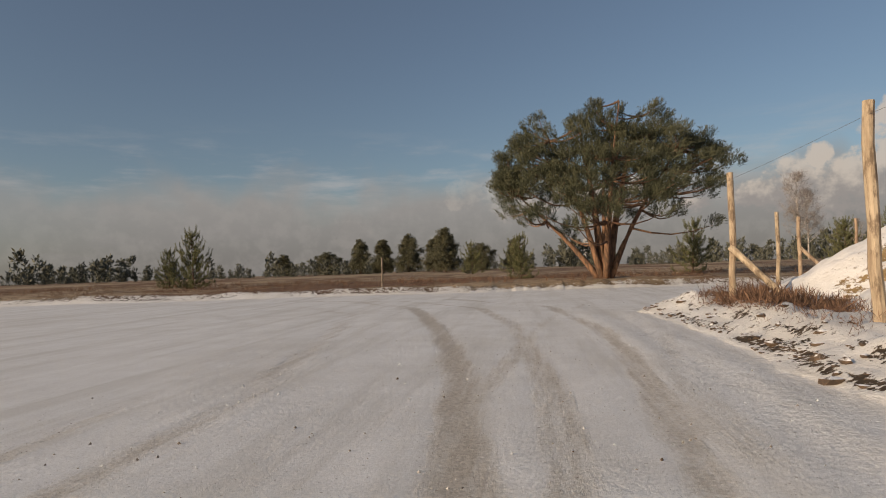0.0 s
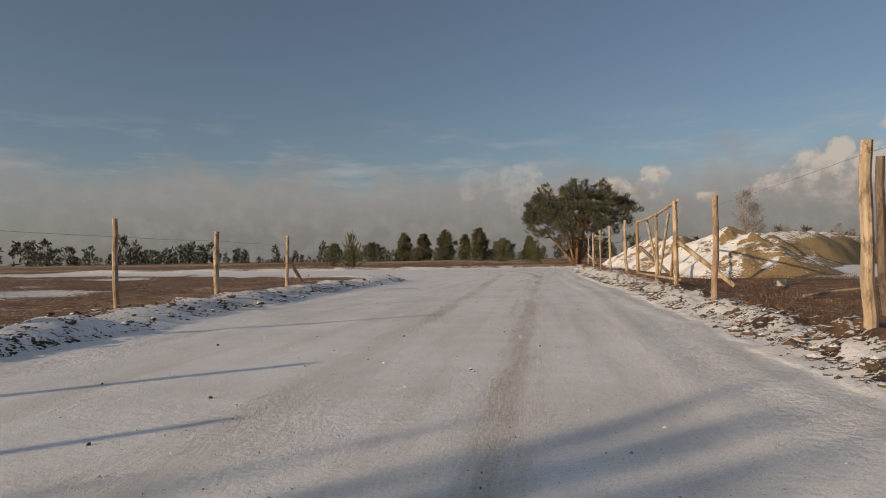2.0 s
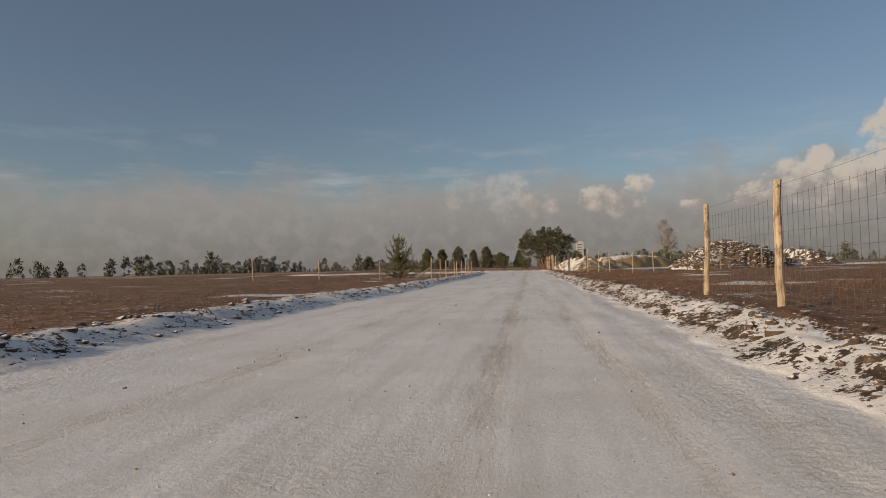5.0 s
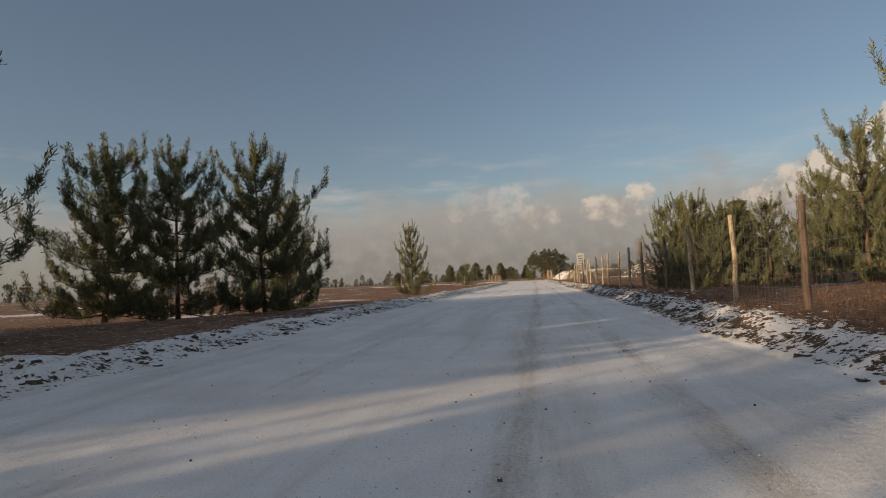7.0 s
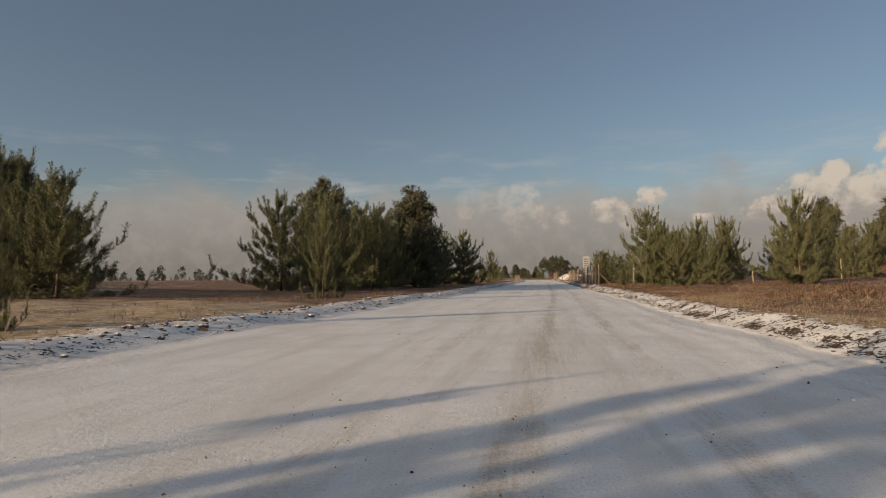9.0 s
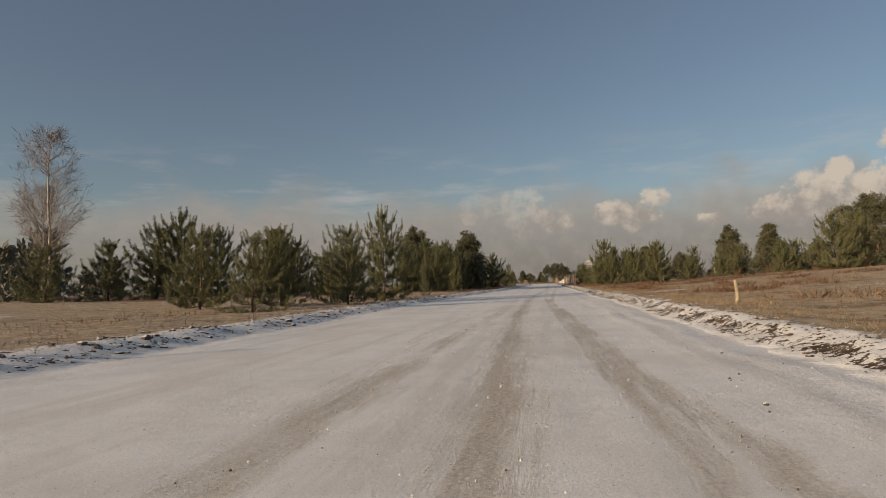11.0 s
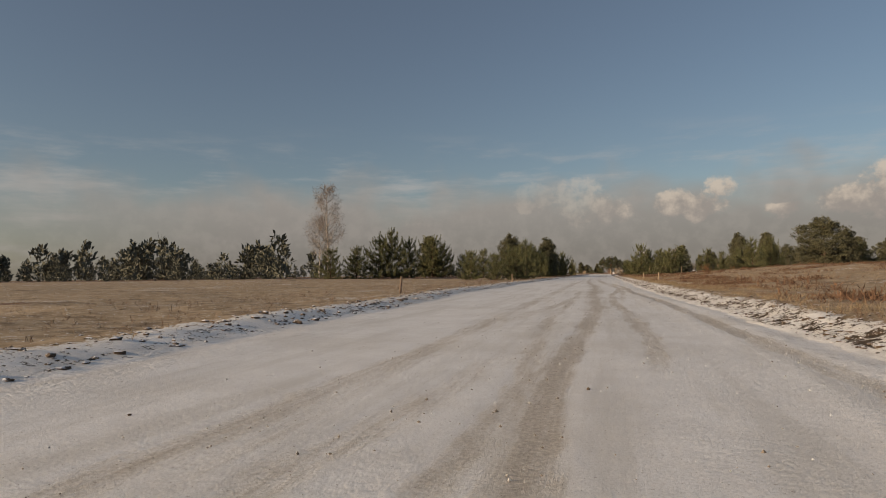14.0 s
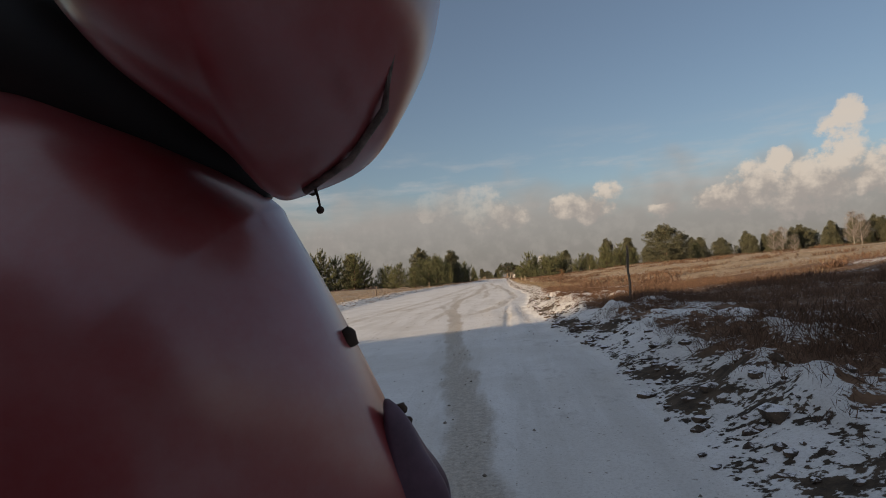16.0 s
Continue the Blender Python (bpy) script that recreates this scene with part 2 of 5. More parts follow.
GROUND = ground_material()
BARK_PINE = bark_material("pine_bark", (0.085, 0.054, 0.037), (0.28, 0.155, 0.092))
BARK_DARK = bark_material("young_pine_bark", (0.06, 0.04, 0.028), (0.17, 0.11, 0.075))
BARK_BIRCH = bark_material("birch_bark", (0.16, 0.13, 0.12), (0.55, 0.51, 0.47))
NEEDLE_OLD = needle_material("old_pine_needles", (0.036, 0.044, 0.028), (0.125, 0.126, 0.070))
NEEDLE_YOUNG = needle_material("young_pine_needles", (0.060, 0.068, 0.032), (0.205, 0.205, 0.098))
NEEDLE_MID = needle_material("grown_pine_needles", (0.054, 0.058, 0.038), (0.165, 0.156, 0.092))
# Haze of distance is put into the far needles' colour, greyer and flatter.
NEEDLE_FAR = needle_material("hazed_far_needles", (0.075, 0.080, 0.064), (0.130, 0.132, 0.102))
TWIG = needle_material("birch_twigs", (0.15, 0.125, 0.112), (0.28, 0.24, 0.215))
POST_WOOD = wood_material("peeled_post_wood", (0.26, 0.195, 0.130), (0.54, 0.44, 0.315))
BARKED_WOOD = wood_material("barked_post_wood", (0.085, 0.064, 0.048), (0.21, 0.157, 0.115))
GATE_WOOD = wood_material("gate_wood", (0.28, 0.20, 0.12), (0.56, 0.44, 0.29))
OLD_WOOD = wood_material("weathered_grey_wood", (0.12, 0.095, 0.075), (0.28, 0.235, 0.19))
WIRE = plain_material("galvanised_wire", (0.20, 0.19, 0.18), 0.5, 0.2, 40, Metallic=0.7)
HEATHER = blade_material("dead_heather", (0.070, 0.044, 0.033), (0.225, 0.136, 0.090))
STRAW = blade_material("dead_grass", (0.150, 0.116, 0.078), (0.36, 0.282, 0.188))
RUST = blade_material("rust_leaves", (0.125, 0.068, 0.038), (0.32, 0.185, 0.100))


def clod_material():
    m, g = material("frozen_soil_clods")
    up = g.n.new("ShaderNodeSeparateXYZ")
    g.l.new(g.n.new("ShaderNodeNewGeometry").outputs["Normal"], up.inputs[0])
    n = g.noise(16, 5, 0.7)
    lying = g.ramp(g.math("ADD", up.outputs[2], g.math("MULTIPLY", g.math("SUBTRACT", n, 0.5), 1.6)), 0.75, 0.95)
    soil = g.mix(g.ramp(n, 0.35, 0.65), (0.048, 0.034, 0.025), (0.125, 0.084, 0.054))
    g.surface(g.mix(lying, soil, (0.78, 0.78, 0.80)), 0.9, g.bump(n, 0.7, 0.02))
    return m


CLOD = clod_material()


def mesh_of(name, verts, faces, mat, smooth=False):
    me = bpy.data.meshes.new(name)
    me.from_pydata([tuple(v) for v in verts], [], [tuple(f) for f in faces])
    me.materials.append(mat)
    if smooth:
        me.polygons.foreach_set("use_smooth", [True] * len(me.polygons))
    me.update()
    return me


def big_mesh(name, verts, faces, mat, smooth=False):
    """A mesh from number arrays: faces all of one size."""
    verts, faces = np.asarray(verts, np.float32), np.asarray(faces, np.int32)
    me = bpy.data.meshes.new(name)
    k = faces.shape[1]
    me.vertices.add(len(verts)), me.loops.add(faces.size), me.polygons.add(len(faces))
    me.vertices.foreach_set("co", verts.ravel())
    me.loops.foreach_set("vertex_index", faces.ravel())
    me.polygons.foreach_set("loop_start", np.arange(len(faces), dtype=np.int32) * k)
    me.polygons.foreach_set("use_smooth", np.full(len(faces), smooth))
    me.materials.append(mat)
    me.update(calc_edges=True)
    return me


def part(name, me, parent, label=""):
    ob = new(name, me)
    ob.parent = parent
    return tagged(ob, label)


# ---- the lie of the land ----
LEFT_Y = (-300, -261, -250, -236, -204, -170, -140, -57, -30, -12)
LEFT_X = (-5.0, -5.3, -6.0, -6.6, -7.0, -6.6, -5.2, -4.5, -4.7, -5.4)
EDGE_Y = (-300, -285, -280, -273, -262, -250, -240, -215, -190, -162, -137, -110, -62, -45, -15, 0, 12)
EDGE_X = (2.1, 2.05, 1.95, 1.75, 2.2, 2.15, 1.75, 1.75, 1.75, 1.85, 1.9, 2.1, 2.2, 2.2, 2.25, 1.95, 2.05)


def wave(x, y, s, seed):
    """Smooth cheap noise between -1 and 1 on arrays."""
    r = np.random.default_rng(seed)
    out = np.zeros_like(x)
    for i in range(7):
        a, ph, k = r.uniform(0, math.tau), r.uniform(0, math.tau), r.uniform(0.6, 1.9) / s
        out += np.sin((x * math.cos(a) + y * math.sin(a)) * k * 2 + ph + 1.3 * np.sin(x * k * 0.7 - y * k * 0.9 + ph))
    return out / 4.2


def smooth01(v, a, b):
    u = np.clip((v - a) / (b - a), 0, 1)
    return u * u * (3 - 2 * u)


# heaps behind the fence: x, y, height, half length, half width, turn in degrees, share of flat top
MOUNDS = ((7.6, 4.4, 2.05, 3.9, 3.4, 30, 0.0), (7.0, 7.5, 1.95, 3.4, 3.0, 0, 0.0), (6.8, 10.3, 1.85, 3.2, 2.8, 0, 0.0), (8.4, -2.0, 2.1, 4.2, 3.6, 60, 0.0), (7.6, -7.5, 1.5, 3.0, 2.8, 30, 0.0), (11.5, 3.5, 2.0, 4.0, 3.5, 0, 0.0),
          (17.0, 12.5, 2.05, 10.5, 4.2, 48, 0.45), (22.9, -1.8, 2.45, 3.7, 3.7, 0, 0.0), (22.4, -18.3, 3.0, 6.4, 4.8, 10, 0.25), (32, -12, 2.2, 5.0, 4.5, 0, 0.0))


def heap_height(x, y, heap):
    mx, my, h, a, b, turn, flat = heap
    t = radians(turn)
    u = ((x - mx) * math.cos(t) + (y - my) * math.sin(t)) / a
    v = (-(x - mx) * math.sin(t) + (y - my) * math.cos(t)) / b
    d = np.sqrt(u * u + v * v) if flat < 0.4 else (u ** 4 + v ** 4) ** 0.25
    d = d + 0.06 * wave(x, y, 2.0, int(mx * 10))
    k = np.clip((1 - d) / (1 - flat), 0, 1.3)
    if flat == 0.25:
        return h * np.clip(1 - d ** 1.7, 0, 1)
    return h * (1 - np.exp(-2.6 * k ** 1.5) if flat else np.minimum(k, 1) ** 0.92)


def mound_height(x, y):
    out = np.zeros_like(x)
    for heap in MOUNDS:
        out = np.maximum(out, heap_height(x, y, heap))
    return out


def right_edge(y):
    return np.interp(y, EDGE_Y, EDGE_X) + 0.07 * np.sin(y * 0.31) + 0.05 * np.sin(y * 0.87 + 1) + 14 * smooth01(y, 11.5, 17.5)


def left_edge(y):
    return np.interp(y, LEFT_Y, LEFT_X) - 0.12 * np.sin(y * 0.31) - 0.06 * np.sin(y * 0.83) - 40 * smooth01(y, -6, 9)


def land(x, y):
    """Height of the ground and where road and field lie."""
    dr, dl = x - right_edge(y), left_edge(y) - x
    dr = np.maximum(dr, (y - 23.0 - 0.05 * x) * 0.9)
    off = np.maximum(dr, dl)
    off = off + (0.10 * wave(x, y, 0.45, 91) + 0.06 * wave(x, y, 0.2, 92)) * smooth01(off, -0.8, -0.2)
    z = 0.02 * wave(x, y, 5, 3) * smooth01(off, -3, 0)
    z = z + 0.014 * np.exp(-((off + 0.35 + 0.2 * wave(y * 0 + 1, y, 4, 61)) / 0.16) ** 2) + 0.02 * np.exp(-((off + 0.95) / 0.2) ** 2) * (0.6 + 0.4 * wave(x * 0, y, 3, 62))
    rise = np.where(dr > dl, 0.20 - 0.10 * smooth01(y, -75, -50) * smooth01(-y, 12, 18), 0.14)
    bank = smooth01(off, -0.1, 0.9)
    ridge = np.exp(-((off - 0.80) / 0.55) ** 2) + 0.35 * smooth01(off, 0.6, 1.2) * smooth01(-off, -3.0, -1.4)
    rough = 0.13 * np.maximum(wave(x, y, 0.34, 5), -0.15) + 0.09 * np.maximum(wave(x, y, 0.19, 8), -0.1) + 0.10 * wave(x, y, 0.9, 9) + 0.03 * wave(x, y, 0.09, 10)
    z = z + rise * bank + ridge * (0.05 + 0.52 * rough) * (1 - 0.55 * smooth01(-y, 135, 160) - 0.05 * smooth01(-y, 258, 268)) + smooth01(off, 0.8, 3) * (0.05 * wave(x, y, 1.6, 11) + 0.10 * wave(x, y, 7, 12))
    hummock = np.maximum(wave(x, y, 0.75, 21), 0) + 0.5 * np.maximum(wave(x, y, 0.33, 22), 0)
    z = z + (0.10 * hummock + 0.05 * np.maximum(wave(x, y, 0.22, 24), -0.3) + 0.025 * wave(x, y, 0.11, 25)) * smooth01(off, 0.35, 0.9) * (1 - smooth01(off, 2.2, 3.4)) * smooth01(-y, 262, 270)
    z = z + 0.35 * smooth01(off, 6, 60) + 1.15 * smooth01(x, 4, 28) * (1 - 0.75 * smooth01(x, 31, 46)) * smooth01(-y, 105, 175)
    return z, off, dr, dl


# wheel tracks: half width, strength, and points (y, x) along them
OWN = ((-330, 1.6), (-300, 1.25), (-286, 1.04), (-284, 0.93), (-282, 0.76), (-279, 0.45), (-276, 0.20), (-274, 0.02), (-271, -0.33), (-265, -0.72), (-261, -0.80), (-256, -0.60), (-250, -0.45), (-241, -0.75),
       (-226, -0.78), (-221, -1.0), (-214, -1.42), (-204, -1.75), (-182, -1.7), (-160, -0.9), (-140, -0.6), (-120, -0.4), (-70, 0.0), (-30, -0.1), (-15, -0.05), (-6, 0.05), (4, -0.1))
OUTER_TRACK = ((-266, 1.30), (-261, 1.58), (-255, 1.56), (-251, 1.48), (-246, 1.30), (-240, 0.92), (-230, 0.85), (-225, 0.66), (-222, 0.50), (-219, 0.33), (-214, -0.15), (-196, -0.65), (-180, -0.5), (-150, 0.3), (-120, 0.8), (-90, 1.0), (-60, 0.6))
INNER_TRACK = ((-262, 0.18), (-257, 0.21), (-253, 0.14), (-248, 0.0), (-242, 0.03), (-239, 0.24), (-236, 0.41), (-232, 0.55), (-226, 0.26), (-222, 0.05), (-218, -0.17), (-201, -0.71), (-180, -1.0))
LEFT_TRACK = ((-300, -3.3), (-270, -2.7), (-262, -2.5), (-250, -2.45), (-237, -2.4), (-231, -2.55), (-215, -2.5), (-200, -2.3), (-150, -2.9), (-80, -2.4), (-20, -1.5))
PATHS = ((0.15, 0.95, OWN), (0.36, 0.62, tuple((y, x + 0.02) for y, x in OWN if y > -259)), (0.15, 0.45, tuple((y, x - 1.5) for y, x in OWN)),
         (0.15, 0.85, OUTER_TRACK),
         (0.13, 0.80, INNER_TRACK),
         (0.12, 0.65, ((-248, 0.2), (-241, 0.47), (-237, 0.63), (-232, 0.73), (-226, 0.62))),
         (0.22, 0.72, ((-274, 0.08), (-273, 0.2), (-271.4, 0.52), (-268.4, 0.98), (-262.6, 1.30), (-259, 1.40))),
         (0.12, 0.55, ((-277, 1.20), (-274, 1.20), (-270, 1.23), (-266, 1.45))))
PATHS += ((0.17, 0.70, ((-257, -2.2), (-253, -1.9), (-249, -1.57), (-243, -1.15), (-238, -0.75))),
         (0.12, 0.70, ((-275, -0.60), (-270, -0.46), (-266, -1.08), (-262, -1.02), (-255, -1.4), (-243, -1.25), (-239, -1.35), (-234, -1.05))),
         (0.16, 0.60, ((-272.5, -1.51), (-270, -1.33), (-266, -0.97), (-256, -0.89))), (0.18, 0.60, ((-270, -2.6), (-265.7, -1.92), (-256, -0.92))),
         (0.20, 0.65, LEFT_TRACK),
         (0.14, 0.40, ((-130, 1.3), (-90, -0.9), (-60, -1.1), (-30, -1.3), (-14, -1.36), (-2, -1.45))), (0.10, 0.75, ((-24, -0.3), (-15, -0.28), (-5, -0.42), (2, -0.5))))
# bends at the junction: half width, strength, and points (x, y) along them
BENDS = (
    (0.17, 0.88, ((-0.02, -6), (-0.10, -2), (-0.28, 2.4), (-0.45, 3.5), (-0.62, 5.0), (-0.88, 6.6), (-1.55, 9.6), (-2.75, 14.1), (-5.5, 18.2), (-10, 20.6), (-16, 21.6))),
    (0.15, 0.68, ((0.05, -9), (0.08, -2), (0.13, 2.4), (0.16, 3.3), (0.13, 4.6), (-0.02, 6.4), (-0.25, 9.3), (-1.1, 13.5), (-3.6, 17.4), (-8, 19.8), (-15, 20.8))),
    (0.14, 0.80, ((0.55, -2), (0.67, 2.5), (0.76, 3.4), (0.87, 4.8), (0.96, 6.3), (0.92, 8.8), (0.40, 13.6), (-2.2, 17.9), (-7, 20.6), (-15, 21.9))),
    (0.22, 0.55, ((0.95, 2.4), (1.06, 3.6), (1.15, 5.2), (1.2, 7.0))),
    (0.12, 0.60, ((-0.55, 3.4), (-0.41, 4.4), (-0.26, 5.6), (-0.05, 7.7), (0.3, 10.5), (1.3, 14.5), (3.0, 18.0))),
    (0.12, 0.60, ((-0.86, -9.8), (-0.61, -6.1), (0.18, -1.0), (1.12, 5.0), (2.4, 12.0))),
    (0.20, 0.62, ((-1.5, -30), (-1.55, -20), (-1.82, -8), (-1.9, -4), (-2.1, 4.0), (-3.7, 12.4), (-7, 17.0), (-14, 19.4))),
    (0.12, 0.55, ((-2.4, -1), (-2.9, 4), (-4.4, 9.5), (-7.5, 13.5), (-13, 16))),
)


def track_mask(x, y):
    t = np.zeros_like(x)
    for half, strength, pts in PATHS:
        cx = np.interp(y, [p[0] for p in pts], [p[1] for p in pts]) + 0.04 * np.sin(y * 0.21 + half * 90)
        ends = smooth01(y, pts[0][0] - 1, pts[0][0] + 3) * smooth01(-y, -pts[-1][0] - 3, -pts[-1][0] + 8)
        w = 1.12 * half * np.interp(y, (-275, -262, -256, -195), (1.0, 1.0, 1.15, 1.0))
        fade = 1 - 0.30 * smooth01(y, -205, -185)
        t = np.maximum(t, fade * strength * np.exp(-np.abs((x - cx + 0.06 * wave(x, y, 0.5, 73)) / (w * 1.04)) ** 4.5) * ends * (0.80 + 0.2 * wave(x, y, 3, 71)))
    near = (y > -34) & (y < 26) & (x > -22) & (x < 8)
    px, py = x[near], y[near]
    bend = np.zeros_like(px)
    for half, strength, pts in BENDS:
        dist = np.full_like(px, 9.0)
        along = np.zeros_like(px)
        for i in range(len(pts) - 1):
            (ax, ay), (bx, by) = pts[i], pts[i + 1]
            u = np.clip(((px - ax) * (bx - ax) + (py - ay) * (by - ay)) / ((bx - ax) ** 2 + (by - ay) ** 2), 0, 1)
            d = np.hypot(px - ax - u * (bx - ax), py - ay - u * (by - ay))
            along = np.where(d < dist, (i + u) / (len(pts) - 1), along)
            dist = np.minimum(dist, d)
        dist = np.abs(dist + 0.04 * wave(px, py, 0.5, 74))
        bend = np.maximum(bend, strength * np.exp(-(dist / (half * 1.15)) ** 3) * smooth01(along, 0.0, 0.12) * smooth01(1 - along, 0.0, 0.2) * (0.8 + 0.2 * wave(px, py, 2.5, 75)))
    t[near] = np.maximum(t[near] * (1 - smooth01(py, -4, 2)), bend)
    t = np.maximum(t, 0.25 * smooth01(wave(x * 2, y * 0.25, 2.0, 31), 0.1, 0.9) * smooth01(1.6 - np.abs(x + 0.6), 0, 0.8))
    return np.minimum(t, 1.0)


def build_ground():
    def steps(pairs):
        out = []
        for a, b, s in pairs:
            out.append(np.arange(a, b, s))
        return np.unique(np.round(np.concatenate(out), 4))

    xs = steps(((-2000, -200, 150), (-200, -60, 14), (-60, -20, 2.5), (-20, -9.5, 0.7), (-9.5, -3, 0.24), (-3, 1.0, 0.06), (1.0, 1.5, 0.03), (1.5, 3.8, 0.07),
                (3.8, 6, 0.16), (6, 12, 0.5), (12, 36, 1.6), (36, 80, 4), (80, 220, 14), (220, 2001, 150)))
    ys = steps(((-2000, -420, 120), (-420, -305, 6), (-305, -292, 0.6), (-292, -285, 0.19), (-285, -263, 0.10), (-263, 14, 0.19), (14, 40, 0.5), (40, 100, 4), (100, 300, 14), (300, 2001, 150)))
    X, Y = np.meshgrid(xs, ys)
    Z, off, dr, dl = land(X, Y)
    trk = track_mask(X, Y) * smooth01(-off, -0.1, 0.5)
    Z = Z - 0.008 * trk + 0.006 * np.exp(-((trk - 0.30) / 0.14) ** 2) * smooth01(wave(X, Y, 1.2, 76), -0.6, 0.8) * smooth01(-off, 0.1, 0.6)
    # two ruts pressed into the snow of the shoulder, a ridge between them
    late = smooth01(-Y, 267.5, 270.5) * smooth01(Y, -281, -278)
    rut = np.interp(Y, (-276, -272.8, -271.5, -269.6), (1.18, 1.22, 1.19, 1.27)) + 0.02 * wave(X, Y, 0.8, 77)
    Z = Z - 0.018 * late * np.exp(-((X - rut) / 0.06) ** 4) * (0.85 + 0.15 * wave(X, Y, 0.5, 78)) + 0.008 * late * np.exp(-((X - rut - 0.2) / 0.09) ** 2)
    crumbs = late * np.exp(-((X - 1.60 - 0.03 * wave(X, Y, 0.6, 79)) / 0.11) ** 4)
    Z = Z + crumbs * (0.012 * wave(X, Y, 0.16, 80) - 0.012)
    trk = np.maximum(trk, 0.42 * crumbs)
    n, k = len(xs), len(ys)
    idx = np.arange(n * k).reshape(k, n)
    faces = np.stack([idx[:-1, :-1], idx[:-1, 1:], idx[1:, 1:], idx[1:, :-1]], -1).reshape(-1, 4)
    me = big_mesh("ground", np.stack([X, Y, Z], -1).reshape(-1, 3), faces, GROUND, True)
    # snow lies thick on the road, in patches on the banks, thin on the fields
    snow = 1.25 - 0.81 * smooth01(off, -0.10, 0.15) + (0.14 - 0.02 * smooth01(-Y, 250, 262)) * smooth01(off, 0.25, 0.50) - 0.48 * smooth01(off, 0.62, 1.05)
    patch = wave(X, Y, 2.6, 41)
    snow = snow + smooth01(off, 1.2, 2.5) * 0.42 * smooth01(patch, 0.35, 1.1) * (1 - 0.55 * smooth01(-Y, 140, 160) * smooth01(Y, -268, -260))
    snow = snow + 0.16 * smooth01(off, -0.2, 0.3) * smooth01(-off, -1.3, -0.6) * wave(X, Y, 0.6, 47)
    snow = np.where(dl > dr, np.maximum(snow, 0.50 - 0.38 * smooth01(dl, 0.9, 1.6)), snow)
    verge = smooth01(Y, -17, -10) * smooth01(14 - Y, 0, 3) * smooth01(off, 0.15, 0.35) * smooth01(-off, -2.6, -1.2)
    snow = np.maximum(snow, verge * (0.66 + 0.14 * wave(X, Y, 0.8, 48)))
    yard = smooth01(Y + 0.25 * np.maximum(X - 8, 0), -12, -8) * smooth01(X, 4.5, 7) * smooth01(48 - X, 0, 12) * smooth01(-Y, -24, -20)
    snow = np.maximum(snow, yard * (0.66 + 0.15 * wave(X, Y, 1.5, 45)))
    snow = snow - 0.30 * smooth01(Y, 22, 25) * smooth01(off, 0.0, 0.3)
    snow = snow + 0.14 * smooth01(-Y, 264, 272) * smooth01(off, 0.8, 1.6) * smooth01(wave(X, Y, 1.1, 49), -0.2, 0.6)
    # a drift of snow in the ditch of a side track
    snow = np.maximum(snow, 0.72 * np.exp(-((Y + 188 + 0.1 * (X - 3)) / 0.9) ** 2) * smooth01(off, -0.1, 0.3) * smooth01(9 - X, 0, 5) * smooth01(X, -2, 1))
    # a torn edge of soil, then snow on the tops of the hummocks
    end = smooth01(-Y, 262, 270)
    snow = snow - end * smooth01(off, 0.12, 0.26) * smooth01(-off, -0.62, -0.42) * (0.30 * smooth01(wave(X, Y, 0.55, 23), 0.0, 0.7) - 0.10)
    snow = snow + end * smooth01(off, 0.4, 0.8) * smooth01(-off, -3.4, -2.2) * (0.15 + 0.30 * wave(X, Y, 0.75, 21) + 0.16 * wave(X, Y, 0.22, 24))
    field = np.maximum(smooth01(off, 0.60, 0.95), smooth01(Y, 22, 25) * smooth01(off, 0.0, 0.3))
    Yw = Y + 14 * wave(X, Y, 26, 57) * smooth01(off, 2, 12) + 3 * wave(X, Y, 5, 58)
    grass = 0.12 + 0.38 * smooth01(Y, 20, 26) + 0.85 * smooth01(-Yw, 156, 182) + 0.25 * wave(X, Y, 12, 51)
    grass = grass - 0.9 * smooth01(-Yw, 256, 266) * smooth01(24 - X, 0, 8)
    tread = np.exp(-((X - np.interp(Y, (-300, -276, -270), (0.7, 0.88, 1.12))) / 0.13) ** 4) * smooth01(-Y, 264, 269)
    rim = smooth01(off, -1.15, -0.55) * smooth01(-off, -0.3, 0.1)
    for name, values in (("rim", rim), ("snow", snow), ("track", trk), ("field", field), ("grass", np.clip(grass, 0, 1)), ("tread", tread)):
        a = me.attributes.new(name, "FLOAT", "POINT")
        a.data.foreach_set("value", values.astype(np.float32).ravel())
    return tagged(new("ground", me), "snow-covered dirt road between rough banks and brown heath", "ground", kind="structure")


build_ground()


def ground_z(x, y):
    z = land(np.array([float(x)]), np.array([float(y)]))[0]
    return float(z[0])


# ---- trees ----
def tube(points, radii, sides=7):
    """Vertices and faces of a tapered tube along points."""
    pts = [Vector(p) for p in points]
    verts, faces = [], []
    for i, p in enumerate(pts):
        d = (pts[min(i + 1, len(pts) - 1)] - pts[max(i - 1, 0)]).normalized()
        u = d.cross(Vector((0.31, 0.17, 0.94)) if abs(d.z) < 0.9 else Vector((1, 0, 0))).normalized()
        v = d.cross(u)
        for k in range(sides):
            a = math.tau * k / sides
            verts.append(p + (u * math.cos(a) + v * math.sin(a)) * radii[i])
    for i in range(len(pts) - 1):
        for k in range(sides):
            a, b = i * sides + k, i * sides + (k + 1) % sides
            faces.append((a, b, b + sides, a + sides))
    faces.append(tuple(range(sides))[::-1])
    faces.append(tuple(range((len(pts) - 1) * sides, len(pts) * sides)))
    return verts, faces


def merge(chunks):
    verts, faces = [], []
    for v, f in chunks:
        o = len(verts)
        verts += v
        faces += [tuple(i + o for i in q) for q in f]
    return verts, faces


